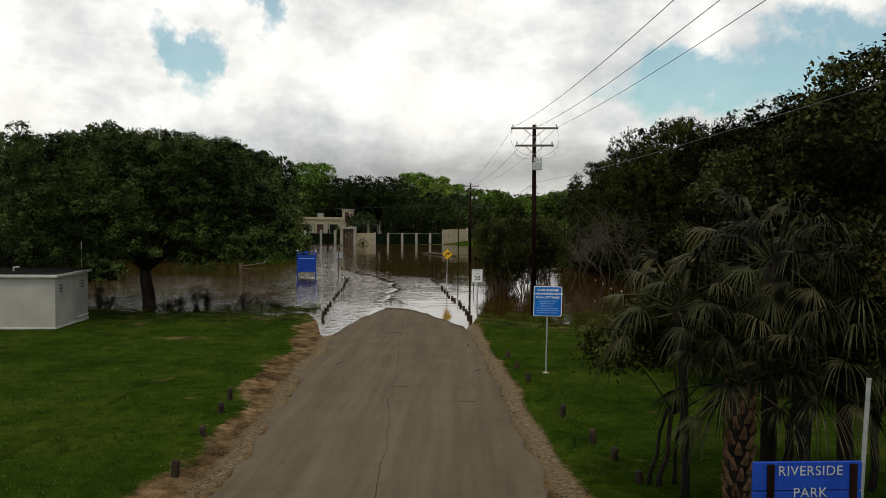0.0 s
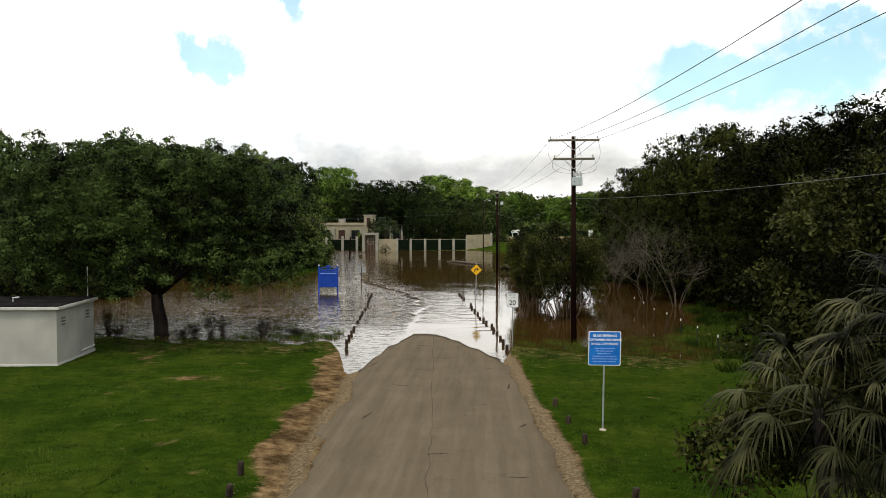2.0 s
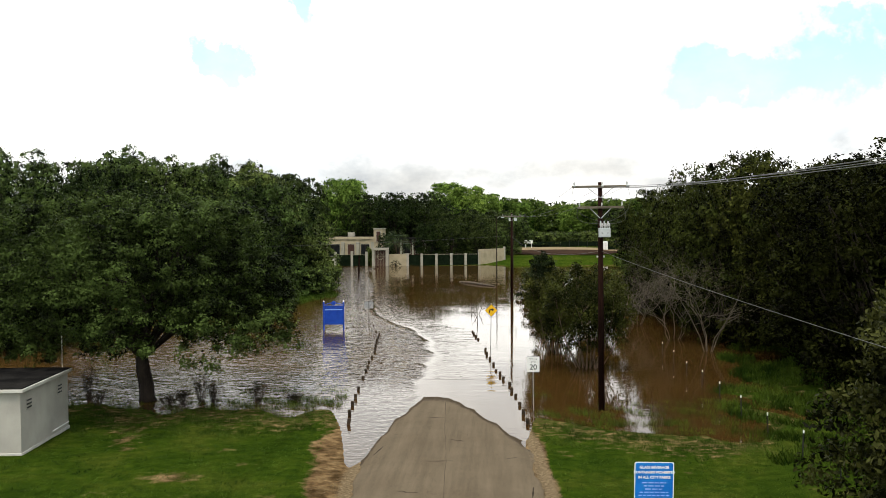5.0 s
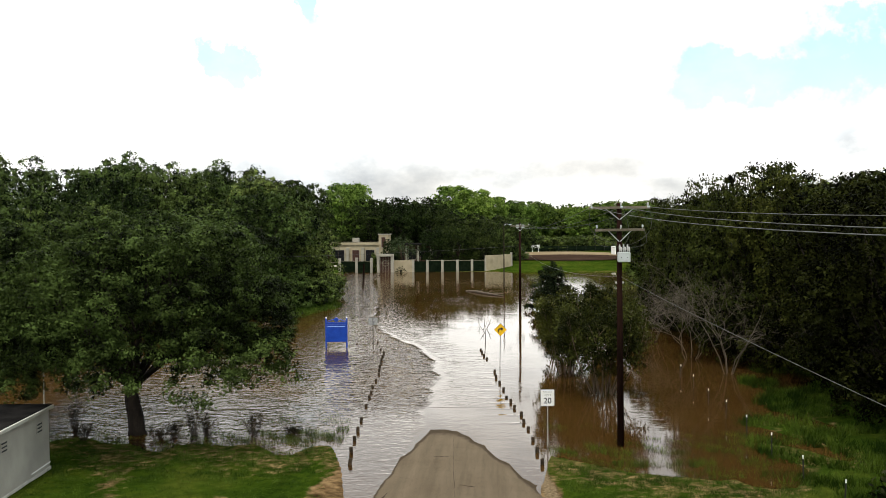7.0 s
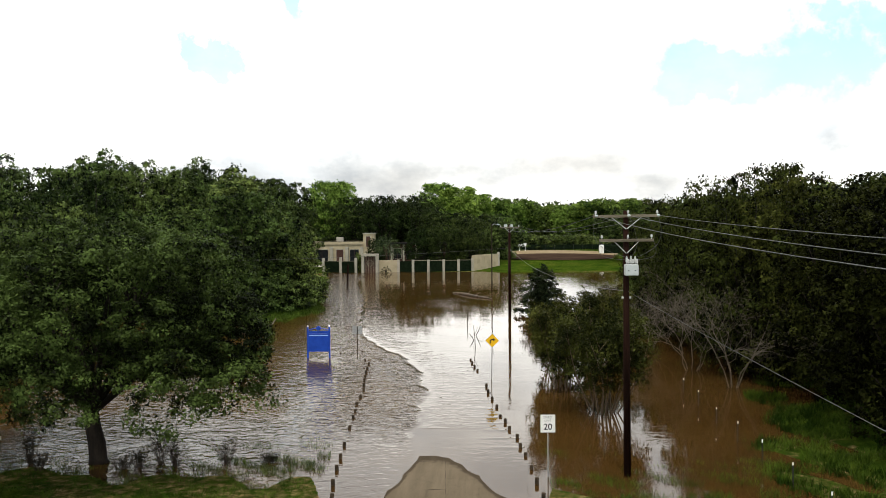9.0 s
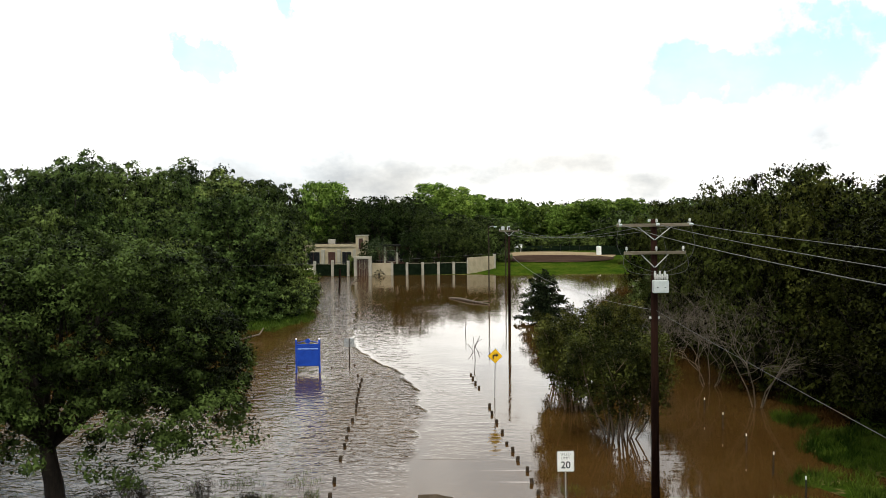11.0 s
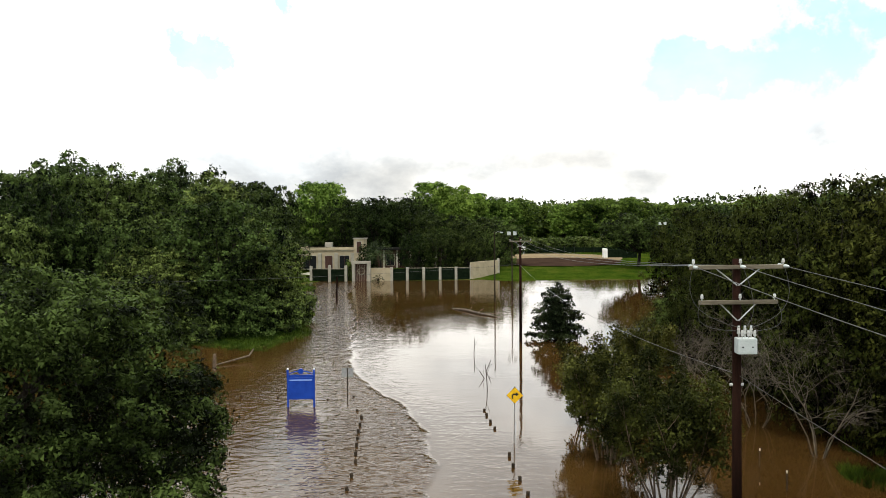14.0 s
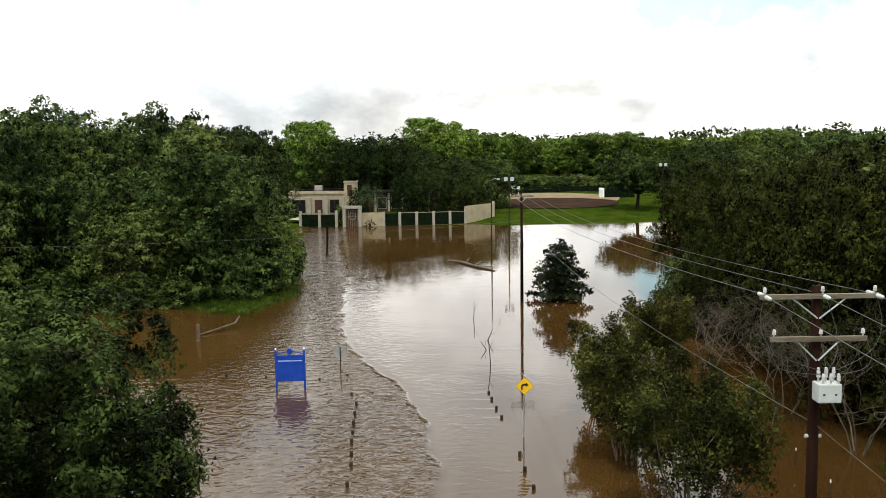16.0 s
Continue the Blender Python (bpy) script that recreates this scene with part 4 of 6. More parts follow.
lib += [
    species("tree", "dark fine-leaved tree overhanging the flooded lawn, shade put into its leaf colour", 6.0, 0.4, 13.6, 22, 1700, 26, 0.21, 0.5, M_DEEPSHADELEAF, 33, x=22, y=58, group=G1, low=-0.8),
]
bright = species("tree", "tall bright yellow-green tree behind the house, sunlight put into its leaf colour", 6.5, 1.0, 19.0, 17, 360, 30, 0.7, 1.15, M_SUNLITBRIGHT, 25, x=-38.5, y=226, group="bright trees behind the house", low=-0.6)
low_bush = species("bush", "rounded leafy green shrub at the water's edge", 3.4, 0.0, 4.6, 12, 330, 24, 0.34, 0.6, M_WOODLEAF, 26, 0.12, -26.5, 117, "shrubs on the banks", -0.8)


def plant(kind, x, y, s=1.0, sz=None, turn=None):
    t = turn if turn is not None else (x * 37.7 + y * 91.3) % 360
    return copy_thing(kind, pose(x, y, gz(x, y) - 0.3, 0, 0, t) @ Matrix.Diagonal((s, s, sz or s, 1)))


# (kind, x, y, scale, scale upward)
BANK_WEST = ((1, -42, 121, 0.85, 0.95), (1, -50, 110, 0.9, 0.95), (1, -28, 127, 0.85, 0.85), (3, -35, 137, 1.0, 1.0), (0, -31.5, 140, 0.8, 0.95), (1, -36, 117, 0.75, 0.75), (2, -36, 152, 1.0, 1.22), (3, -42, 155, 1.0, 1.0), (2, -40, 166, 0.95, 1.28), (2, -35.5, 164, 0.85, 1.24), (2, -46, 162, 1.05, 1.30), (2, -38.5, 158, 0.8, 1.24),
             (0, -54, 128, 1.05, 1.15), (1, -62, 118, 1.1, 1.15), (3, -58, 146, 1.15, 1.1), (0, -70, 134, 1.15, 1.2), (2, -72, 112, 1.1, 1.1), (1, -66, 98, 0.95, 0.95), (3, -80, 122, 1.2, 1.1),
             (2, -56, 96, 0.85, 0.8), (0, -84, 100, 1.1, 1.1), (1, -46, 100, 0.62, 0.6), (2, -76, 88, 1.0, 1.0), (0, -92, 128, 1.2, 1.25), (3, -52, 166, 1.1, 1.1), (0, -66, 160, 1.2, 1.2),
             (0, -47, 133, 1.0, 1.12), (2, -62, 138, 1.05, 1.2), (1, -34, 128, 0.8, 0.92), (0, -43, 145, 0.95, 1.08), (2, -50, 120, 0.95, 1.1), (2, -44, 84, 0.75, 0.72), (1, -58, 80, 0.9, 0.85), (0, -72, 70, 1.0, 1.0), (2, -37, 74, 0.72, 0.62), (3, -86, 150, 1.2, 1.25), (1, -100, 110, 1.2, 1.2))
for k, x, y, s, sz in BANK_WEST:
    plant(lib[k], x, y, s, sz * (1.075 if x < -44 else 1.0))
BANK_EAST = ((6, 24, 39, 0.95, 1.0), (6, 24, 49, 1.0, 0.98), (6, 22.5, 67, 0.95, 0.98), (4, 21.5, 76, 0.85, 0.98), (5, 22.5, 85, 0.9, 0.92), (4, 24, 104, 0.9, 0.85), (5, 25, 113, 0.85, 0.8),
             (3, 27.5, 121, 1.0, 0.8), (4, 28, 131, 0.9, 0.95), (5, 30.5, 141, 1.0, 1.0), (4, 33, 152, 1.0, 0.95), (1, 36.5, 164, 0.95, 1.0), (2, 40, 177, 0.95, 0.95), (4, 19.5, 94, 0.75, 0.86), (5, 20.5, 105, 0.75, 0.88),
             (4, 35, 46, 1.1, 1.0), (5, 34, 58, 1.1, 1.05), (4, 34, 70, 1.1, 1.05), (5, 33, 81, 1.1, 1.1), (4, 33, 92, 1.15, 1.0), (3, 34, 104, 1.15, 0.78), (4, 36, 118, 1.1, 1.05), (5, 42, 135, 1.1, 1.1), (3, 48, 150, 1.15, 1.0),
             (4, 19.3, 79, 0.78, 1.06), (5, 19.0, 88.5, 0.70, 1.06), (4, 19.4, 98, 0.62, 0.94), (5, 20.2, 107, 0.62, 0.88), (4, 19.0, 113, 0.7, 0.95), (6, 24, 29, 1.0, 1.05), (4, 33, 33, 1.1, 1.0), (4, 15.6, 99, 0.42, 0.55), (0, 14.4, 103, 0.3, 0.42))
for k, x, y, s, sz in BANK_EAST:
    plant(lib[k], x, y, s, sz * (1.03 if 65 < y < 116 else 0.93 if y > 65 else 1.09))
FAR_ROW = ((2, -9.5, 200.5, 0.55, 0.72), (2, -14.5, 201, 0.5, 0.66), (2, -3.5, 200, 0.5, 0.7), (1, -0.5, 205, 0.5, 0.7), (2, -24, 201, 0.3, 0.5), (2, -46, 214, 1.0, 1.05), (2, -31, 222, 1.1, 1.18), (2, -24, 217, 0.95, 1.2), (2, -17, 222, 1.05, 1.2), (2, -9, 214, 0.95, 0.9), (2, -3, 211, 0.9, 0.85), (1, 2, 216, 0.85, 0.9), (2, -54, 205, 1.0, 1.1), (3, -60, 216, 1.2, 1.1), (0, -68, 200, 1.2, 1.15), (1, -48, 196, 0.7, 0.8),
           (2, 44, 222, 0.95, 0.9), (0, 50, 228, 1.0, 1.0), (2, 47, 203, 0.9, 0.9), (1, 52, 186, 1.0, 1.0), (3, 60, 210, 1.1, 1.0))
for k, x, y, s, sz in FAR_ROW:
    plant(lib[k], x, y, s, sz * 0.91)
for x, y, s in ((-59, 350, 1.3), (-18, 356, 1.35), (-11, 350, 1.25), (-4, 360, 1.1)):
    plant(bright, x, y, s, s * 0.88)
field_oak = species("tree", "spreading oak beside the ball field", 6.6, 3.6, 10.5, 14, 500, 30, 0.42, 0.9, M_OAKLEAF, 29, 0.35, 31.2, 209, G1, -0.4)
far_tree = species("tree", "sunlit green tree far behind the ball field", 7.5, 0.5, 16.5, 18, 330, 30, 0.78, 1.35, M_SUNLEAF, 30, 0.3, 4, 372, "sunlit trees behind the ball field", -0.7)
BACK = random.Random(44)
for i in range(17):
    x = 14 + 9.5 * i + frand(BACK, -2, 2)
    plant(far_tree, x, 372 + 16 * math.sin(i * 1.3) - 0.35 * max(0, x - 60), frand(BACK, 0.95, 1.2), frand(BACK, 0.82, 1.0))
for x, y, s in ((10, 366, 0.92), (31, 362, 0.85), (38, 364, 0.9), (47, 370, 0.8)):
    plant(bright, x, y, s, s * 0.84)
for k, x, y, s, sz in ((2, -20, 240, 1.2, 1.15), (2, -28, 238, 1.2, 1.15), (1, -52, 236, 1.3, 1.2), (2, -66, 232, 1.3, 1.2), (0, -78, 222, 1.3, 1.3), (2, 62, 262, 1.2, 1.1), (1, 72, 256, 1.2, 1.15), (0, 84, 248, 1.3, 1.15), (2, 98, 262, 1.3, 1.15), (2, 54, 244, 1.1, 1.0)):
    plant(lib[k], x, y, s, sz * 0.85)
for i in range(13):
    plant(low_bush, -5 + 4.0 * i, 268 + 2 * math.sin(i), 1.25, 0.95)
for x, y, s, sz in ((-24, 121, 0.9, 0.8), (-24.8, 126, 0.8, 0.8), (-25, 132, 0.9, 0.9), (-30, 145, 0.9, 1), (-31, 114.5, 0.8, 0.6), (-36, 113.5, 0.9, 0.7), (-42, 114, 1.0, 0.9), (-50, 104, 1.2, 1.0),
                    (-42, 180, 1.0, 1.0), (-44, 187, 1.0, 1.1), (24, 125, 1.0, 1.0), (28, 138, 1.0, 1.0), (-47, 111, 1.0, 0.9), (-57, 100, 1.3, 1.1), (-66, 92, 1.4, 1.2), (-33, 80, 0.8, 0.7), (-40, 66, 1.0, 0.9), (-50, 72, 1.2, 1.0)):
    plant(low_bush, x, y, s, sz)
# distant wood closing the horizon
far_lobes = []
r = random.Random(8)
for i in range(150):
    a = radians(-75 + i)
    d = 330 + 60 * r.random()
    far_lobes.append((d * math.sin(a), 40 + d * math.cos(a), 6.0 + 2.5 * r.random(), 13, 13, 8.2 + 2.8 * r.random()))
tagged(new("distant_woods", leaf_cloud("distant_woods", far_lobes, 8000, 6, 1.9, 1.6, M_WOODLEAF, 31, -0.3, tri=True)), "distant dark green woods along the horizon", "woods", kind="stuff")

# near dark tree beside the lawn
near_tree = tree("tree", "small dark yaupon tree with reddish twigs beside the lawn", 12.5, 31.0, crown_lobes(random.Random(5), 3.9, 0.4, 8.4, 16), 4200, 13, 0.16, 0.28, M_YAUPON, 41, 0.14, 1.4, low=-0.7)
plant(near_tree, 16.5, 28.5, 1.35)
thicket = tree("tree", "thin-stemmed dark yaupon growing among the palms", 5.3, 18.6, [(x, y, z + 2.9, 0.8, 0.7, 0.55) for x, y, z in ((-0.7, 0, 0), (0.1, 0.2, 0.5), (0.8, 0, 0.1), (1.5, 0.3, 0.6), (0.5, -0.2, 1.1), (1.9, 0.4, 0.0))], 900, 12, 0.12, 0.22, M_YAUPON, 43, 0.05, 1.7, (0.3, 0), 3, M_BARK, low=-0.6)
for x, y, k in ((8.2, 19.6, 1.15), (9.6, 18.6, 1.2)):
    plant(thicket, x, y, k)


def crape_myrtle(x, y, w, h, seed, stems=17, label="many-stemmed crape myrtle with thin olive foliage in flood water"):
    """Slim stems that fan out from one root, each with leafy plumes along its upper half."""
    rng = random.Random(seed)
    root = thing("crape_myrtle", label, "tree", pose(x, y, min(gz(x, y), 0) - 0.1), "crape myrtles along the road")
    lobes = []
    for k in range(stems):
        s = Solid()
        a = k * 2.39996 + frand(rng, -0.3, 0.3)
        b = Vector((0.5 * math.cos(a) * frand(rng, 0.4, 1.2), 0.5 * math.sin(a) * frand(rng, 0.4, 1.2), 0))
        r = w * math.sqrt((k + 0.5) / stems) * frand(rng, 0.75, 0.98)
        t = Vector((r * math.cos(a), r * math.sin(a), h * frand(rng, 0.78, 1.0) * (1 - 0.18 * r / w)))
        pts = branch(s, b, t, 0.05, 0.010, rng, 0.07, 7, 6)
        for q, f in ((2, 0.35), (3, 0.8), (4, 1.0), (5, 1.0), (6, 0.7)):
            p = pts[q]
            k2 = w * 0.17 * f * frand(rng, 0.75, 1.25)
            lobes.append((p.x + frand(rng, -0.25, 0.25), p.y + frand(rng, -0.25, 0.25), p.z, k2, k2, k2 * frand(rng, 1.1, 1.9)))
        for _ in range(3):
            a0 = pts[rng.randrange(3, 6)]
            d = Vector((frand(rng, -1, 1), frand(rng, -1, 1), frand(rng, 0.6, 1.6)))
            e1 = a0 + d * w * 0.28
            branch(s, a0, e1, 0.018, 0.005, rng, 0.1, 4, 5)
            lobes.append((e1.x, e1.y, e1.z, w * 0.11, w * 0.11, w * 0.2))
        part("stem", s, M_TANBARK, root, smooth=True)
    link("crown", leaf_cloud("crown", lobes, 2300, 10, 0.16, 0.2, M_CRAPELEAF, seed, -0.9, 0.25), root)
    return root


crape_myrtle(6.2, 66.3, 3.6, 7.0, 51)
crape_myrtle(4.6, 73.0, 2.9, 6.5, 52)
crape_myrtle(4.7, 80.5, 2.3, 6.3, 53)
crape_myrtle(9.2, 88.0, 2.5, 6.4, 55)

# the cedar standing in the water
r = random.Random(62)
CEDAR = [(0, 0, 3.2, 0.7, 0.7, 1.9), (0.25, 0, 6.0, 0.35, 0.35, 0.9)]
for tier in range(7):
    reach = 2.7 * (1 - (tier / 7.4) ** 1.9) * frand(r, 0.75, 1.15)
    for k in range(6 - tier // 2):
        t = 2.4 * tier + 2 * math.pi * k / (6 - tier // 2) + frand(r, -0.3, 0.3)
        for f in (0.45, 0.85):
            q = (0.42 + 0.16 * reach) * frand(r, 0.7, 1.2) * (1.15 - 0.4 * f)
            CEDAR.append((reach * f * math.cos(t), reach * f * math.sin(t), 1.3 + 0.72 * tier + 0.35 * f + frand(r, -0.2, 0.25), q, q, q * 0.42))
tree("cedar", "dark green cedar standing alone in the flood water", 5.8, 115.4, CEDAR, 1500, 9, 0.24, 0.2, M_CEDARLEAF, 61, 0.14, 1.0, low=-0.5, shell=0.5, every=3)



def bare_tree(x, y, h, seed, label, leaf=0):
    """A leafless grey tree: limbs that fork again and again."""
    rng = random.Random(seed)
    root = thing("bare_tree", label, "tree", pose(x, y, gz(x, y) - 0.2), "bare grey trees at the wood's edge")
    def grow(s, p, d, ln, r, depth):
        q = p + d * ln
        k = Vector((frand(rng, -1, 1), frand(rng, -1, 1), frand(rng, -0.4, 0.4))) * ln * 0.12
        s.tube([p, p.lerp(q, 0.5) + k, q], [r, r * 0.82, r * 0.62], 6 if r > 0.03 else 4, cap=False)
        if depth == 0:
            return
        for i in range(rng.choice((2, 3, 3)) if depth > 1 else 3):
            t = Vector((frand(rng, -1, 1), frand(rng, -1, 1), frand(rng, -0.5, 0.75)))
            grow(s, q if i else p.lerp(q, 0.75), (d * 0.75 + t * 0.95).normalized(), ln * frand(rng, 0.6, 0.82), r * 0.6, depth - 1)

    for i in range(5):
        a = i * 1.2566 + frand(rng, -0.5, 0.5)
        s = Solid()
        out = frand(rng, 0.2, 0.6)
        grow(s, Vector((0.15 * math.cos(a), 0.15 * math.sin(a), 0)), Vector((math.cos(a) * out, math.sin(a) * out, 1)).normalized(), h * frand(rng, 0.22, 0.28), 0.045, 6)
        part("limb", s, M_GREYBARK, root, smooth=True)
    return root


bare_tree(14.4, 80, 10.0, 71, "leafless grey many-branched tree leaning over the flood")
bare_tree(15.6, 73.5, 13.0, 72, "tall leafless grey tree in front of the wood")
bare_tree(13.2, 90, 9.0, 73, "low leafless grey thicket over the water")


# ---------------------------------------------------------------- palms
def fan_frond(s, base, yaw, lift, stalk, size, rng):
    """A fan-shaped palm leaf: a bowed stalk and long blades that arch outward and hang."""
    dirv = Vector((math.cos(yaw) * math.cos(lift), math.sin(yaw) * math.cos(lift), math.sin(lift)))
    base = Vector(base)
    hub = base + dirv * stalk + Vector((0, 0, -0.16 * stalk))
    s.tube([base, base.lerp(hub, 0.5) + Vector((0, 0, 0.09 * stalk)), hub], [0.026, 0.019, 0.014], 4, cap=False)
    side = Vector((-math.sin(yaw), math.cos(yaw), 0))
    along = (hub - base).normalized() + Vector((0, 0, -0.25))
    n = 34
    for i in range(n):
        a = radians(-104 + 208 * i / (n - 1)) + frand(rng, -0.06, 0.06)
        d = (along * math.cos(a) + side * math.sin(a) + Vector((0, 0, 0.10))).normalized()
        ln = size * (0.78 + 0.30 * math.cos(a * 0.8)) * frand(rng, 0.82, 1.12)
        w = frand(rng, 0.009, 0.016)
        across = d.cross(Vector((0, 0, 1))).normalized()
        drop = frand(rng, 0.42, 0.85)
        v = []
        for t, ww in ((0, 0.45), (0.3, 1.0), (0.55, 0.9), (0.8, 0.6), (1.0, 0.08)):
            q = hub + d * ln * (t - 0.22 * t * t) + Vector((0, 0, -drop * ln * t ** 2.2))
            v += [q - across * w * ww, q + across * w * ww + Vector((0, 0, w * ww * 0.7))]
        s.put(v, [(2 * k, 2 * k + 1, 2 * k + 3, 2 * k + 2) for k in range(4)])


def fan_palm(name, x, y, h, seed, label, fronds=34, size=1.0, boots=True, group="fan palms beside the road", girth=1.0, mat=None):
    rng = random.Random(seed)
    root = thing(name, label, "palm tree", pose(x, y, gz(x, y) - 0.05), group)
    s = Solid()
    lean = Vector((frand(rng, -0.3, 0.3), frand(rng, -0.3, 0.3), 0))
    pts = [lean * t * t + Vector((0, 0, h * t)) for t in steps(0, 1, 7)]
    s.tube(pts, [girth * r for r in (0.24, 0.2, 0.19, 0.19, 0.2, 0.22, 0.2)], 12)
    part("trunk", s, M_BARK, root, smooth=True)
    if boots:
        s = Solid()
        k = 0
        z = 0.25
        while z < h - 0.1:
            a = k * 2.4
            t = z / h
            c = lean * t * t
            for sgn in (-1, 1):
                a1 = a + sgn * 0.16
                p0 = c + Vector((0.2 * math.cos(a1), 0.2 * math.sin(a1), z))
                p1 = c + Vector((0.29 * math.cos(a), 0.29 * math.sin(a), z + 0.24))
                s.tube([p0, p0.lerp(p1, 0.6) + Vector((0.02 * math.cos(a), 0.02 * math.sin(a), 0)), p1], [0.042, 0.034, 0.022], 5)
            k += 1
            z += 0.036
        part("boot_lattice", s, M_BOOT, root, "woven brown stubs of old leaves")
    for i in range(fronds):
        s = Solid()
        yaw = i * 2.39996
        lift = radians(74 - 94 * (i / fronds) ** 0.85) + frand(rng, -0.1, 0.1)
        fan_frond(s, pts[-1] + Vector((0.1 * math.cos(yaw), 0.1 * math.sin(yaw), 0.15 - 0.35 * i / fronds)), yaw, lift, size * frand(rng, 0.85, 1.25), size * frand(rng, 0.8, 1.0), rng)
        part("frond", s, mat or M_PALMLEAF, root)
    return root


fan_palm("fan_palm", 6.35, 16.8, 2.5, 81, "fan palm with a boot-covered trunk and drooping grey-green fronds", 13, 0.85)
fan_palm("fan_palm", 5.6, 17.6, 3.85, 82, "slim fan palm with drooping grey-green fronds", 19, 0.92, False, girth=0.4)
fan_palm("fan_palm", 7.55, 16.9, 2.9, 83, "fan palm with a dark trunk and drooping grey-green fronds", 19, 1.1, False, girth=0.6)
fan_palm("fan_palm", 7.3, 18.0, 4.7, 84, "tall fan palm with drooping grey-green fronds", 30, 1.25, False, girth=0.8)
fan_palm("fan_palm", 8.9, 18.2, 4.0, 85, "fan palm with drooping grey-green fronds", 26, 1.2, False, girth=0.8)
fan_palm("fan_palm", -37.2, 196.5, 6.0, 86, "tall fan palm in front of the house", 26, 1.6, False, "fan palms by the house", mat=M_FARPALM)
fan_palm("fan_palm", -20.9, 197.5, 4.6, 87, "bushy fan palm behind the garden wall", 34, 1.9, False, "fan palms by the house", mat=M_FARPALM)
fan_palm("agave_palm", -20.6, 190.2, 0.5, 88, "small dark spiky palm against the garden wall", 14, 0.75, False, "plants by the garden wall")
plant(low_bush, -26.0, 192.2, 0.34, 0.85)


# ---------------------------------------------------------------- signs
def sign_plate(parent, w, h, z, material, rim, r=0.04, label="", y=-0.02):
    """A thin sheet-metal panel with a painted rim, its face at -y."""
    part("rim", Solid().plate(round_rect(w, h, r, z), y, y + 0.006), rim, parent)
    return part("panel", Solid().plate(round_rect(w - 0.05, h - 0.05, r * 0.8, z), y - 0.004, y), material, parent, label)


# rules sign on the lawn
sg = thing("rules_sign", "blue park rules sign with white lettering on a thin steel post", "sign", pose(4.3, 32.3, gz(4.3, 32.3), 0, 0.8, 3))
part("post", Solid().tube([(0.0, 0, -0.1), (0.0, 0, 2.95)], 0.028, 8), M_STEEL, sg)
part("footing", Solid().tube([(0, 0, -0.05), (0, 0, 0.05)], [0.13, 0.11], 10), M_FOAM, sg)
sign_plate(sg, 1.02, 1.08, 2.62, M_SIGNBLUE, M_WHITE, 0.05, y=-0.045)
for i, (txt, size) in enumerate((("GLASS BEVERAGE", 0.098), ("CONTAINERS PROHIBITED", 0.089), ("IN ALL CITY PARKS", 0.098))):
    lettering("lettering", txt, size, 0, -0.05, 3.02 - 0.13 * i, M_WHITE, sg, 0.003)
for i, w in enumerate((0.62, 0.52, 0.46, 0.74, 0.80, 0.72)):
    s = Solid()
    x = -w / 2
    r = random.Random(i)
    while x < w / 2:
        k = min(frand(r, 0.07, 0.15), w / 2 - x)
        s.box((x + k / 2, -0.051, 2.62 - 0.083 * i), (k, 0.004, 0.028))
        x += k + 0.03
    part("text_line", s, M_PALEBLUE, sg)

# speed limit sign
sp = thing("speed_limit_sign", "white rectangular speed limit sign on a thin steel post", "sign", pose(2.15, 53.6, gz(2.15, 53.6), 0, -0.4, 2))
part("post", Solid().tube([(0, 0, -0.3), (0, 0, 2.75)], 0.03, 8), M_STEEL, sp)
sign_plate(sp, 0.66, 0.80, 2.40, M_WHITE, M_STEEL, 0.04, y=-0.05)
lettering("lettering", "SPEED", 0.145, 0, -0.056, 2.67, M_BLACK, sp, -0.003)
lettering("lettering", "LIMIT", 0.145, 0, -0.056, 2.52, M_BLACK, sp, -0.003)
lettering("lettering", "20", 0.38, 0, -0.056, 2.25, M_BLACK, sp, 0.004)

# right turn warning sign
dw = thing("turn_warning_sign", "yellow diamond warning sign with a bent black arrow, in flood water", "sign", pose(-0.16, 76.2, -0.6, 0, 1.0, 2))
part("post", Solid().tube([(0, 0, 0), (0, 0, 3.85)], 0.032, 8), M_STEEL, dw)
d = 0.47
part("rim", Solid().plate([(d, 3.3), (0, 3.3 + d), (-d, 3.3), (0, 3.3 - d)], -0.05, -0.044), M_BLACK, dw)
d = 0.455
part("panel", Solid().plate([(d, 3.3), (0, 3.3 + d), (-d, 3.3), (0, 3.3 - d)], -0.056, -0.05), M_YELLOW, dw)
part("arrow", Solid().plate([(-0.17, 3.10), (-0.09, 3.10), (-0.09, 3.28), (-0.05, 3.32), (0.06, 3.32), (0.06, 3.24), (0.22, 3.365), (0.06, 3.49), (0.06, 3.41), (-0.08, 3.41), (-0.17, 3.33)], -0.06, -0.056), M_BLACK, dw)

# blue park notice board
nb = thing("notice_board", "blue wooden notice board on two posts with a round crest", "sign", pose(-14.0, 85.3, -0.5, 0, 0, 4))
for x in (-0.87, 0.87):
    p = part("post", Solid().box((x, 0, 1.5), (0.13, 0.13, 3.0), 0, 0.012), M_BLUE, nb)
    part("cap", Solid().tube([(x, 0, 3.0), (x, 0, 3.06), (x, 0, 3.11)], [0.06, 0.07, 0.035], 10), M_WHITE, p)
part("board", Solid().box((0, 0, 1.72), (1.62, 0.07, 1.46), 0, 0.01), M_BLUE, nb)
part("header", Solid().box((0, 0, 2.56), (1.62, 0.07, 0.20), 0, 0.01), M_BLUE, nb)
part("stripe", Solid().box((0, -0.042, 2.30), (1.5, 0.008, 0.07)), M_PALEBLUE, nb)
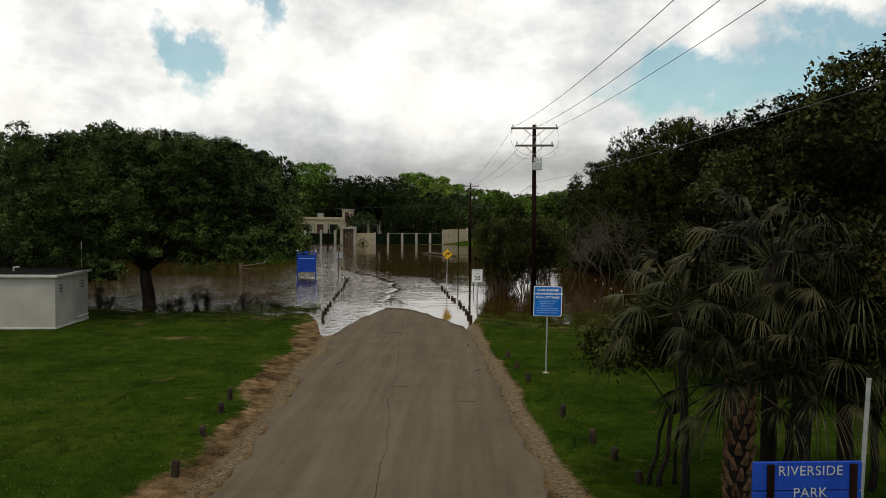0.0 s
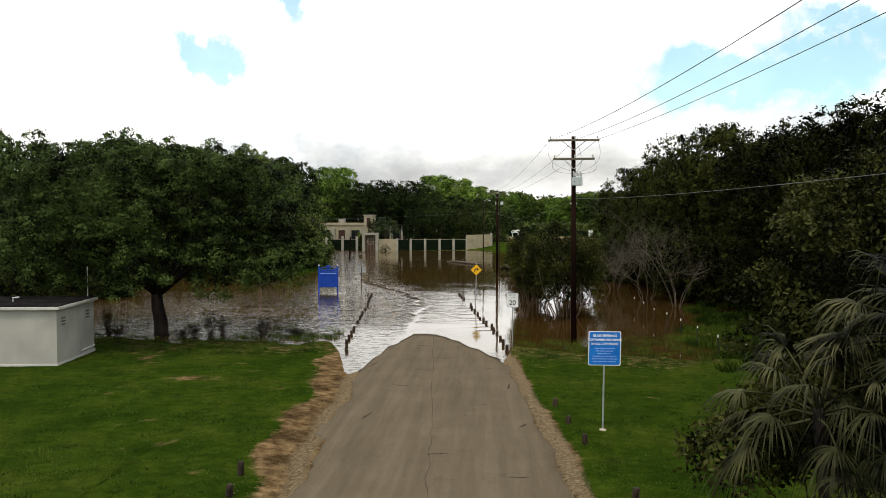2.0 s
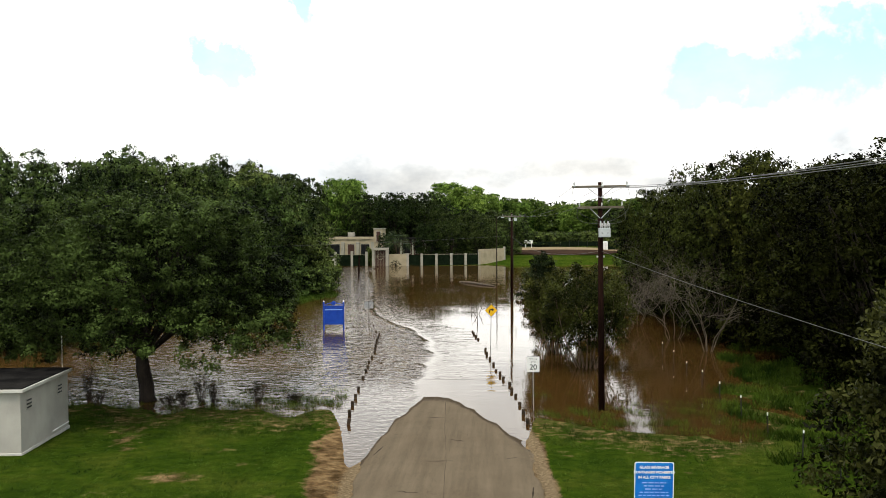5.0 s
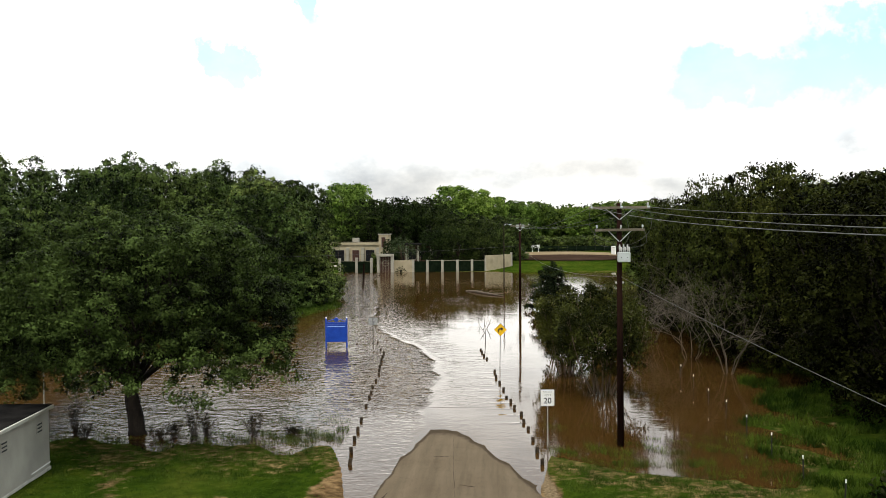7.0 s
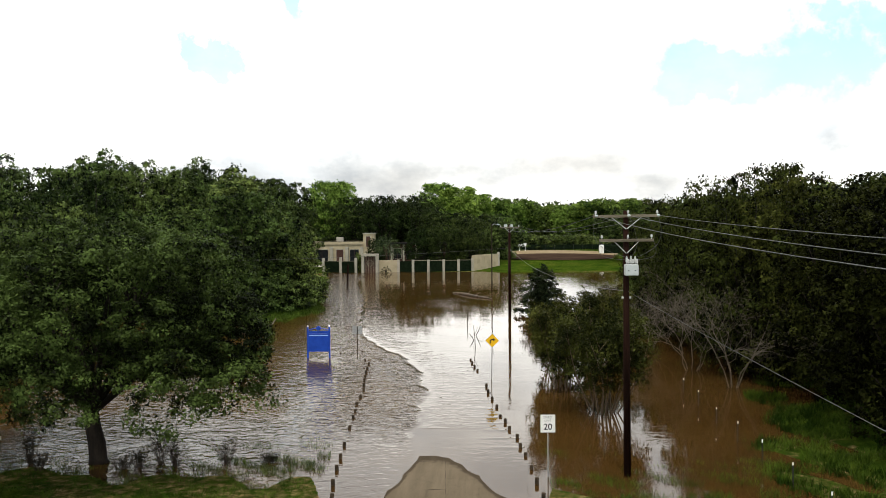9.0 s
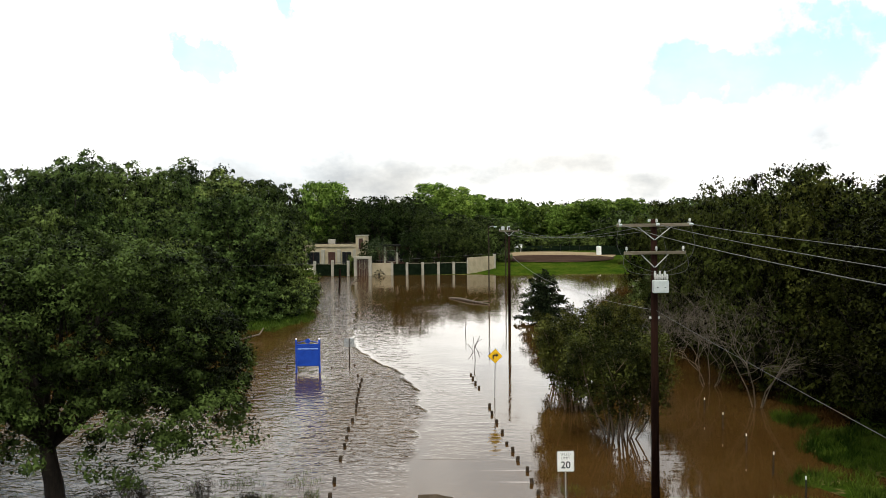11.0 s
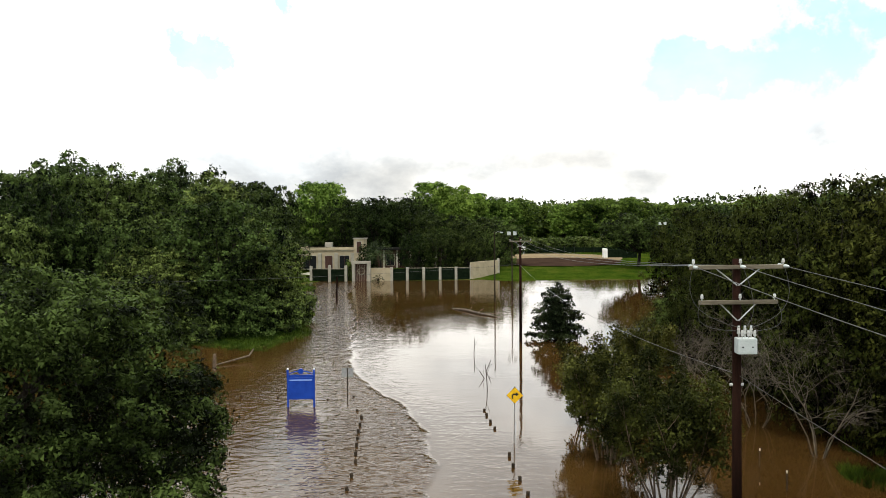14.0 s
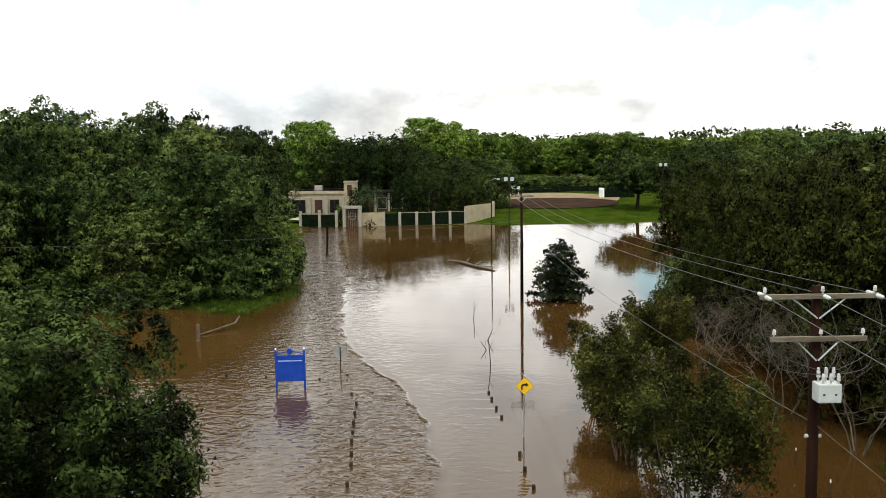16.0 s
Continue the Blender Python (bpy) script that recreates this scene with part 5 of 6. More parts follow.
part("arch", Solid().tube([(-0.82, 0, 2.72), (-0.4, 0, 2.86), (0, 0, 2.92), (0.4, 0, 2.86), (0.82, 0, 2.72)], 0.035, 6), M_BLUE, nb)
part("crest", Solid().tube([(0, -0.06, 2.88), (0, 0.06, 2.88)], [0.19, 0.19], 16), M_BLUE, nb)

# sign seen from its back
gsn = thing("back_of_sign", "bare metal back of a rectangular road sign standing in the flood", "sign", pose(-11.0, 86.2, -0.6, 0, 0, 6))
part("post", Solid().tube([(0, 0, 0), (0, 0, 3.05)], 0.034, 8), M_POST, gsn)
part("panel", Solid().plate(round_rect(0.78, 0.62, 0.05, 2.72), 0.035, 0.042), M_STEEL, gsn)

# park entrance sign in front of the palms
ps = thing("park_sign", "blue plank park name sign with white lettering on two posts", "sign", pose(6.16, 13.2, gz(6.16, 13.2), 0, 0, 5))
for i, z in enumerate((0.95, 1.38, 1.80)):
    part("plank", Solid().box((0, 0, z), (1.58, 0.05, 0.405), 0, 0.012), M_BLUE, ps)
for x in (-0.54, 0.66):
    part("post", Solid().box((x, -0.045, 0.95), (0.10, 0.04, 2.05), 0, 0.01), M_POLE, ps)
lettering("lettering", "RIVERSIDE", 0.195, 0.04, -0.03, 1.87, M_SIGNTEXT, ps, 0.0, 1.08)
lettering("lettering", "PARK", 0.195, 0.04, -0.03, 1.56, M_SIGNTEXT, ps, 0.0, 1.08)
gp = thing("pipe_post", "bare grey steel pipe post beside the park sign", "post", pose(7.0, 13.5, gz(7.0, 13.5), 0, 2.5, 0))
part("pipe", Solid().tube([(0, 0, -0.1), (0, 0, 3.15)], 0.034, 10), M_STEEL, gp)


# ---------------------------------------------------------------- posts along the road
def wood_post(seed, h, r):
    rng = random.Random(seed)
    s = Solid()
    s.tube([(0, 0, -0.9), (0, 0, 0.1), (0.01, 0, h * 0.6), (0.015, 0.01, h - 0.02), (0.015, 0.01, h)], [r * 1.05, r, r * 0.97, r * 0.95, r * 0.8], 9)
    return s


rng = random.Random(17)
kinds = []
for i, h in enumerate((0.5, 0.4, 0.2)):
    p = link("wooden_post", wood_post(i, h, 0.088).mesh("wooden_post", M_POST, True))
    kinds.append(tagged(p, ("short weathered wooden bollard beside the road", "low weathered wooden bollard beside the road", "stub of a wooden bollard just above the flood")[i], "post", "bollards along the road"))
used = set()
for x, y, k in POSTS_WEST + POSTS_EAST:
    z = max(gz(x, y), -0.05 if k < 2 else -0.08)
    m = pose(x, y, z, frand(rng, -5, 5), frand(rng, -5, 5), frand(rng, 0, 360)) @ Matrix.Diagonal((1, 1, frand(rng, 0.8, 1.15) * (0.85 if y < 54 else 1.0 if k == 2 else 0.68), 1))
    if k in used:
        copy_thing(kinds[k], m)
    else:
        used.add(k)
        kinds[k].matrix_basis = m

# steel fence posts with white tops, in a line across the grass and into the water
FENCE = ((12.6, 41.4), (12.35, 44.6), (12.12, 48.2), (12.05, 52.1), (12.0, 55.9), (11.95, 59.7), (11.9, 63.4), (12.05, 68.0), (12.0, 71.8))
fp = thing("fence_post", "thin dark steel fence post with a white-painted top", "post", pose(0, 0, 0), "steel fence posts in a row")
part("stake", Solid().tube([(0, 0, -0.6), (0, 0, 1.05)], 0.028, 6), M_BLACK, fp)
part("tip", Solid().tube([(0, 0, 1.05), (0, 0, 1.18)], 0.03, 6), M_WHITE, fp)
for i, (x, y) in enumerate(FENCE):
    m = pose(x, y, max(gz(x, y), -0.25), frand(rng, -3, 3), frand(rng, -3, 3), 0)
    if i:
        copy_thing(fp, m)
    else:
        fp.matrix_basis = m


# ---------------------------------------------------------------- power poles and lines
def insulator(s, x, y, z, h=0.18, r=0.05):
    s.tube([(x, y, z), (x, y, z + h * 0.3), (x, y, z + h * 0.35), (x, y, z + h * 0.6), (x, y, z + h * 0.65), (x, y, z + h)], [r * 0.4, r * 0.5, r, r * 0.8, r * 0.95, r * 0.6], 10)


def crossarm(parent, z, half, label=""):
    a = part("crossarm", Solid().box((0, -0.16, z), (2 * half, 0.10, 0.12), 0, 0.008), M_ARM, parent, label)
    for sx in (-1, 1):
        part("brace", Solid().tube([(sx * half * 0.45, -0.16, z - 0.05), (0.02 * sx, -0.13, z - 0.55)], 0.022, 5), M_STEEL, a)
    for x in (-half * 0.92, half * 0.05, half * 0.92):
        s = Solid()
        insulator(s, x, -0.16, z + 0.06)
        part("insulator", s, M_CERAMIC, a)


PX, PY = 5.6, 53.9
pp = thing("utility_pole", "dark brown utility pole with two crossarms and a pale switch box", "utility pole", pose(PX, PY, gz(PX, PY), 0, -0.4, 0))
part("pole", Solid().tube([(0, 0, -0.5), (0, 0, 5), (0, 0, 11.65)], [0.165, 0.145, 0.115], 14), M_POLE, pp, smooth=True)
crossarm(pp, 11.42, 1.42)
crossarm(pp, 10.38, 1.15)
bx = part("switch_box", Solid().box((0.16, -0.36, 9.12), (0.56, 0.40, 0.46), 0, 0.03), M_BOXGREY, pp, "pale grey steel switch box")
part("bracket", Solid().box((0.06, -0.16, 9.15), (0.26, 0.2, 0.12), 0, 0.01), M_STEEL, bx)
for x in (-0.02, 0.16, 0.34):
    for y in (-0.28, -0.46):
        s = Solid()
        insulator(s, x + (0.05 if y < -0.4 else 0), y, 9.34, 0.36 if y > -0.4 else 0.25, 0.05)
        part("bushing", s, M_CERAMIC, bx)
for x in (0.02, 0.30):
    part("latch", Solid().box((x, -0.565, 9.10), (0.05, 0.012, 0.04)), M_BLACK, bx)
part("cable_bracket", Solid().tube([(-0.2, 0, 7.9), (0.2, 0, 7.9)], [0.05, 0.05], 8), M_CERAMIC, pp)
for x0, z0, x1, z1 in ((-1.3, 11.5, -0.02, 9.65), (0.1, 11.5, 0.16, 9.65), (1.3, 11.5, 0.34, 9.65), (-1.05, 10.5, 0.0, 9.55), (1.05, 10.5, 0.38, 9.55)):
    k = -0.30 if x0 < 0 else 0.30
    loop = [(x0 + (x1 - x0) * t * t + k * math.sin(math.pi * t), -0.2 - 0.17 * t, z0 + (z1 - z0) * t - 0.25 * math.sin(math.pi * t)) for t in steps(0, 1, 11)]
    part("jumper", Solid().tube(loop, 0.007, 5), M_WIRE, pp)
for x in (-1.31, 0.07, 1.31):
    for sy in (-1, 1):
        y0 = -0.16 + 0.06 * sy
        ys = [y0 + sy * 0.04 * k for k in range(10)]
        part("strain_insulator", Solid().tube([(x, y, 11.44) for y in ys], [0.02, 0.02, 0.055, 0.03, 0.055, 0.03, 0.055, 0.03, 0.05, 0.018], 10), M_BOXGREY, pp)

P2X, P2Y = 2.15, 114.0
p2 = thing("utility_pole", "weathered grey-brown utility pole standing in the flood", "utility pole", pose(P2X, P2Y, -0.6))
part("pole", Solid().tube([(0, 0, -0.3), (0, 0, 5), (0, 0, 11.0)], [0.16, 0.14, 0.11], 12), M_POLE, p2, smooth=True)
crossarm(p2, 10.6, 1.1)
# small poles and lamps by the field
for x, y, h, lab in ((0.4, 152, 10.4, "slim pole with a street lamp by the far bank"), (3.2, 160, 10.0, "slim pole with two pale floodlights by the far bank"), (32.6, 192, 10.5, "tall slim floodlight pole by the ball field")):
    lp = thing("lamp_pole", lab, "lamp", pose(x, y, max(gz(x, y), -0.3)))
    part("pole", Solid().tube([(0, 0, -0.3), (0, 0, h)], [0.11, 0.07], 8), M_POST, lp)
    if h == 10.4:
        part("arm", Solid().tube([(0, 0, h - 0.3), (0.4, 0, h - 0.05), (0.9, 0, h - 0.1)], 0.03, 6), M_STEEL, lp)
        part("lamp", Solid().box((1.0, 0, h - 0.15), (0.45, 0.25, 0.18), 0, 0.03), M_BOXGREY, lp)
    if h != 10.4:
        for k in (-0.45, 0.45):
            part("floodlight", Solid().box((k, -0.15, h - 0.1), (0.5, 0.3, 0.55), 0, 0.04), M_BOXGREY, lp)


def cable(name, label, a, b, sag, r=0.010, n=26, mat=None):
    a, b = Vector(a), Vector(b)
    pts = [a.lerp(b, t) - Vector((0, 0, 4 * sag * t * (1 - t))) for t in steps(0, 1, n)]
    ob = new(name, Solid().tube(pts, r, 5).mesh(name, mat or M_WIRE))
    return tagged(ob, label, "cable", "overhead lines")


for dx, ex, ez, sag in ((-1.31, 7.65, 12.55, 1.35), (0.07, 8.3, 12.35, 1.2), (1.31, 9.6, 12.0, 0.85)):
    cable("power_line", "thin grey overhead power line strung between poles", (PX + dx - 0.08, PY - 0.58, gz(PX, PY) + 11.44), (ex, -22, ez), sag)
    cable("power_line", "thin grey overhead power line strung between poles", (PX + dx - 0.08, PY + 0.26, gz(PX, PY) + 11.44), (P2X + dx * 0.75, P2Y - 0.16, 10.18), 0.7)
cable("service_cable", "thin pale service cable slung from the utility pole", (PX, PY - 0.1, 8.05), (7.7, -22, 8.3), 0.55, 0.007)
cable("service_cable", "thin pale service cable slung from the utility pole", (PX, PY + 0.1, 8.05), (P2X, P2Y, 7.6), 0.9)
cable("service_cable", "thin dark cable crossing in front of the wooded bank", (P2X, P2Y, 7.7), (-75, 100, 8.0), 1.2)
pe = thing("utility_pole", "dark utility pole at the roadside behind the palms", "utility pole", pose(8.3, -22.2, gz(8.3, -22.2)))
part("pole", Solid().tube([(0, 0, -0.5), (0, 0, 11.8)], [0.19, 0.13], 12), M_POLE, pe)
crossarm(pe, 11.75, 1.42)

# ---------------------------------------------------------------- shed
SX, SY = -19.15, 43.9
sh = thing("pump_shed", "low cream-white block shed with a flat tarred roof", "shed", pose(SX, SY, gz(SX, SY) - 0.05, 0, 0, 5.5))
SW, SD, SH = 8.4, 4.9, 2.66
part("wall", Solid().box((-SW / 2, SD / 2, SH / 2), (SW, SD, SH), 0, 0.01), M_SHEDWALL, sh)
part("plinth", Solid().box((-SW / 2, SD / 2, 0.07), (SW + 0.08, SD + 0.08, 0.14), 0, 0.01), M_SHEDTRIM, sh)
part("fascia", Solid().box((-SW / 2, SD / 2, SH + 0.06), (SW + 0.34, SD + 0.34, 0.14), 0, 0.012), M_SHEDTRIM, sh)
part("roof", Solid().box((-SW / 2, SD / 2, SH + 0.15), (SW + 0.22, SD + 0.22, 0.05), 0, 0.01), M_ROOFTAR, sh)
part("roof_pipe", Solid().tube([(-2.9, 2.2, SH + 0.1), (-2.9, 2.2, SH + 0.35), (-2.6, 2.2, SH + 0.38)], 0.05, 8), M_STEEL, sh)
part("door", Solid().box((-3.35, -0.02, 1.06), (0.95, 0.06, 2.05), 0, 0.01), M_WHITE, sh)
for y in (0.75, 3.9):
    v = part("vent", Solid().box((0.012, y, 2.05), (0.03, 0.5, 0.46), 0, 0.008), M_SHEDWALL, sh)
    for k in range(3):
        part("slat", Solid().box((0.03, y, 1.9 + 0.15 * k), (0.03, 0.42, 0.055)), M_BLACK, v)
part("tap_pipe", Solid().tube([(0.05, 3.0, 0.32), (0.05, 4.8, 0.34)], 0.03, 6), M_WHITE, sh)
wp = thing("thin_mast", "thin pale mast behind the shed", "post", pose(-20.6, 50.2, gz(-20.6, 50.2)))
part("mast", Solid().tube([(0, 0, -0.2), (0, 0, 4.3)], 0.03, 6), M_WHITE, wp)


# ---------------------------------------------------------------- house and garden wall on the far bank
def opening(parent, x, z, w, h, y, mat, name="window"):
    """A recessed opening: reveal, frame and dark pane."""
    o = part(name, Solid().box((x, y - 0.02, z), (w + 0.18, 0.10, h + 0.18), 0, 0.01), M_STUCCOWHITE, parent)
    part("pane", Solid().box((x, y - 0.06, z), (w, 0.06, h)), mat, o)
    part("mullion", Solid().box((x, y - 0.10, z), (0.06, 0.04, h)), M_DARKWOOD, o)
    return o


HX, HY = -37.0, 204.0
ho = thing("house", "single-storey cream stucco house with flat roofs and dark openings", "house", pose(HX, HY, gz(HX, HY) + 0.4, 0, 0, 0))
part("wall", Solid().box((5.2, 4, 2.0), (12.4, 8, 4.0), 0, 0.02), M_STUCCO, ho)
part("parapet", Solid().box((5.2, 4, 4.25), (12.8, 8.4, 0.6), 0, 0.03), M_STUCCO, ho)
part("cornice", Solid().box((5.2, 4, 3.92), (12.6, 8.2, 0.10), 0, 0.02), M_STUCCOWHITE, ho)
part("roof", Solid().box((5.2, 4, 4.52), (12.2, 7.8, 0.06)), M_ROOFTAR, ho)
part("chimney", Solid().box((4.3, 3, 5.0), (1.5, 1.2, 1.0), 0, 0.03), M_STUCCOWHITE, ho)
tw = part("tower", Solid().box((11.0, 1.6, 3.2), (2.2, 4.2, 6.4), 0, 0.02), M_STUCCO, ho)
part("tower_cornice", Solid().box((11.0, 1.6, 6.3), (2.5, 4.5, 0.2), 0, 0.02), M_STUCCOWHITE, tw)
opening(ho, 11.0, 4.6, 0.9, 2.2, -0.55, M_DARKWOOD)
for x, w, mat in ((0.8, 2.6, M_DARKGLASS), (4.7, 1.5, M_DARKWOOD), (7.9, 1.9, M_DARKGLASS)):
    opening(ho, x, 1.55, w, 2.6, 0.0, mat)
for x in (2.9, 6.3, 9.6):
    part("column", Solid().box((x, -0.35, 1.7), (0.7, 0.7, 3.4), 0, 0.02), M_STUCCOWHITE, ho)
part("porch_roof", Solid().box((-2.2, 1.2, 3.3), (4.4, 4.4, 0.22), 0, 0.02), M_STUCCOWHITE, ho)
part("porch_wall", Solid().box((-2.2, 3.4, 1.6), (4.4, 0.3, 3.2)), M_DARKWOOD, ho)
part("porch_post", Solid().box((-4.2, -0.8, 1.6), (0.25, 0.25, 3.2), 0, 0.01), M_STUCCOWHITE, ho)
part("wing_wall", Solid().box((20.5, 8, 1.9), (14, 6, 3.8), 0, 0.02), M_DARKWOOD, ho)
part("wing_roof", Solid().box((20.5, 7.6, 3.95), (15, 7.4, 0.3), 0, 0.03), M_ROOFTAR, ho)
for x in (15.5, 18.2, 21, 23.8, 26.4):
    part("wing_column", Solid().box((x, 4.6, 1.9), (0.4, 0.4, 3.8), 0, 0.01), M_STUCCOWHITE, ho)
for x in (16.8, 19.6, 22.4, 25.1):
    opening(ho, x, 1.7, 1.7, 2.2, 4.98, M_DARKGLASS)

gw = thing("garden_wall", "cream garden wall with white piers, dark screens and a gate portal", "wall", pose(0, 190.6, 0))
PIERS = ((-33.6, 1.0, 2.9), (-29.9, 0, 3.1), (-26.8, 0, 3.0), (-15.3, 1.2, 2.5), (-12.2, 1.4, 2.5), (-9.1, 1.8, 2.5), (-6.1, 2.3, 2.5), (-3.25, 2.9, 2.8))
for x, y, h in PIERS:
    part("pier", Solid().box((x, y, h / 2 - 0.3), (0.5, 0.5, h + 0.6), 0, 0.02), M_STUCCOWHITE, gw)
for (xa, ya, ha), (xb, yb, hb) in zip(PIERS[:-1], PIERS[1:]):
    if xa == -26.8:
        continue
    ln, an = math.hypot(xb - xa, yb - ya) - 0.5, math.atan2(yb - ya, xb - xa)
    part("screen", Solid().box(((xa + xb) / 2, (ya + yb) / 2, 1.0), (ln, 0.18, 2.6), an, 0.02), M_HEDGE, gw)
    part("top_rail", Solid().box(((xa + xb) / 2, (ya + yb) / 2, 2.34), (ln, 0.12, 0.08), an, 0.01), M_IRON, gw)
part("plain_wall", Solid().box((-20.4, 1.1, 1.0), (4.2, 0.35, 2.9), 0, 0.02), M_STUCCO, gw)
part("pier", Solid().box((-18.25, 1.1, 1.0), (0.5, 0.5, 3.1), 0, 0.02), M_STUCCOWHITE, gw)
part("screen", Solid().box((-16.8, 1.15, 0.95), (2.5, 0.18, 2.6), 0, 0.02), M_HEDGE, gw)
pt = part("portal", Solid().box((-25.4, 0.3, 1.6), (0.55, 0.7, 4.4), 0, 0.02).box((-22.5, 0.3, 1.6), (0.6, 0.7, 4.4), 0, 0.02).box((-23.95, 0.3, 3.55), (3.4, 0.8, 0.5), 0, 0.03), M_STUCCOWHITE, gw)
part("gate_back", Solid().box((-23.95, 0.5, 1.4), (2.3, 0.06, 3.6)), M_DARKWOOD, pt)
for k in range(7):
    part("bar", Solid().box((-24.95 + 0.33 * k, 0.35, 1.5), (0.05, 0.05, 3.2)), M_IRON, pt)
part("gate_ring", Solid().tube([(-23.95 + 0.62 * math.cos(a), 0.32, 1.9 + 0.62 * math.sin(a)) for a in steps(0, 2 * math.pi, 20)], 0.05, 6), M_IRON, pt)
part("rail", Solid().box((-23.95, 0.34, 1.9), (2.1, 0.05, 0.07)), M_IRON, pt)
part("end_wall", Solid().box((-0.7, 6.0, 1.5), (8.4, 0.4, 3.6), math.atan2(6.6, 5.2), 0.02), M_STUCCO, gw)
part("pier", Solid().box((2.1, 9.5, 1.65), (0.5, 0.5, 4.0), 0, 0.02), M_STUCCOWHITE, gw)
tagged(new("driveway", Solid().put([(-37, 196, 1.05), (-27, 192, 0.62), (-26.4, 193.6, 0.75), (-35, 199.5, 1.25)], [(0, 1, 2, 3)]).mesh("driveway", M_STUCCOWHITE)), "pale concrete drive in front of the house", "driveway", kind="structure")

# ball field on the far bank
def patch(name, label, cx, cy, rx, ry, z, mat, n=40):
    v = [(cx + rx * math.cos(a) * (1 + 0.03 * math.sin(5 * a)), cy + ry * math.sin(a), 0) for a in steps(0, 2 * math.pi * (n - 1) / n, n)]
    v = [(x, y, gz(x, y) + z) for x, y, _ in v] + [(cx, cy, gz(cx, cy) + z)]
    return tagged(new(name, mesh_of(name, v, [(i, (i + 1) % n, n) for i in range(n)], mat)), label, "ball field", kind="structure")


patch("infield_sand", "pale sand strip behind the infield", 16, 239, 17, 21, 0.10, M_SAND)
patch("infield", "reddish-brown clay infield on the far bank", 16, 225, 14.5, 15.5, 0.14, M_CLAY)
bf = thing("field_fence", "low dark fence at the back of the ball field", "fence", pose(0, 0, 0))
for i in range(16):
    x = -2 + 2.6 * i
    y = 262 - 0.004 * (x - 15) ** 2
    part("post", Solid().tube([(x, y, gz(x, y) - 0.2), (x, y, gz(x, y) + 1.9)], 0.06, 6), M_BLACK, bf)
    part("mesh_panel", Solid().box((x + 1.3, y, gz(x, y) + 0.95), (2.5, 0.05, 1.3)), M_HEDGE, bf)
bd = thing("field_board", "white board at the back of the ball field", "sign", pose(9.5, 257, gz(9.5, 257)))
part("panel", Solid().box((0, 0, 1.7), (2.3, 0.12, 0.9), 0, 0.02), M_WHITE, bd)
for x in (-0.8, 0.8):
    part("leg", Solid().box((x, 0, 0.7), (0.12, 0.12, 1.5)), M_WHITE, bd)
dg = thing("dugout", "dark low dugout with a white end wall by the ball field", "shelter", pose(32.5, 241, gz(32.5, 241)))
part("end_wall", Solid().box((-3.4, 0, 1.1), (0.9, 2.6, 2.2), 0, 0.02), M_WHITE, dg)
part("screen_wall", Solid().box((0.6, 0, 1.0), (7.2, 2.4, 2.0), 0, 0.02), M_HEDGE, dg)

# ---------------------------------------------------------------- drift and small things in the water
st = thing("marker_stake", "dark leaning stake standing in the flood", "stake", pose(-22.3, 151.5, -0.4, 0, 2, 0))
part("stake", Solid().tube([(0, 0, -0.4), (0, 0, 4.2)], [0.16, 0.14], 8), M_POLE, st)
sm = thing("broken_post", "short broken pale wooden post in the shallow flood", "post", pose(-24.0, 98.8, -0.4))
part("post", Solid().tube([(0, 0, -0.3), (0.02, 0, 1.2), (0.05, 0, 1.75)], [0.17, 0.16, 0.12], 8), M_TANBARK, sm)
lg = thing("drift_branch", "pale drift branch caught in the flood water", "branch", pose(-23.0, 103.0, 0.02))
part("limb", Solid().tube([(-1.6, -2.4, 0.05), (-0.4, -0.7, 0.2), (0.6, 0.8, 0.35), (0.9, 1.2, 0.9)], [0.05, 0.08, 0.09, 0.07], 6), M_GREYBARK, lg)
for x, y, h, t in ((-2.5, 106.0, 1.6, 2), (-1.65, 98.0, 1.1, 25), (-1.45, 90.8, 1.9, -4), (-1.5, 95.0, 0.8, -30)):
    k = thing("stick", "thin dark stick poking out of the flood", "stick", pose(x, y, -0.3, 0, t, 0), "sticks in the flood")
    part("stick", Solid().tube([(0, 0, -0.2), (0.03, 0, h * 0.6), (0, 0.02, h + 0.3)], [0.035, 0.03, 0.018], 6), M_POLE, k)
    part("twig", Solid().tube([(0.02, 0, h * 0.7), (0.35, 0.1, h * 0.95 + 0.2)], [0.018, 0.008], 5), M_POLE, k)
lg = thing("drift_log", "long pale drift log lying in the flood water", "log", pose(-3.0, 139.0, 0.03, 0, 0, -62))
part("log", Solid().tube([(-5, 0, 0), (-2, 0.3, 0.12), (2, 0.1, 0.1), (6, 0.5, 0.05)], [0.1, 0.18, 0.16, 0.06], 8), M_GREYBARK, lg)
for a, b in (((-1, 0.2, 0.1), (-2.5, 1.6, 0.4)), ((1.5, 0.2, 0.1), (0.6, 1.6, 0.5)), ((3, 0.3, 0.1), (4.5, 1.4, 0.3))):
    part("limb", Solid().tube([a, b], [0.08, 0.03], 6), M_GREYBARK, lg)


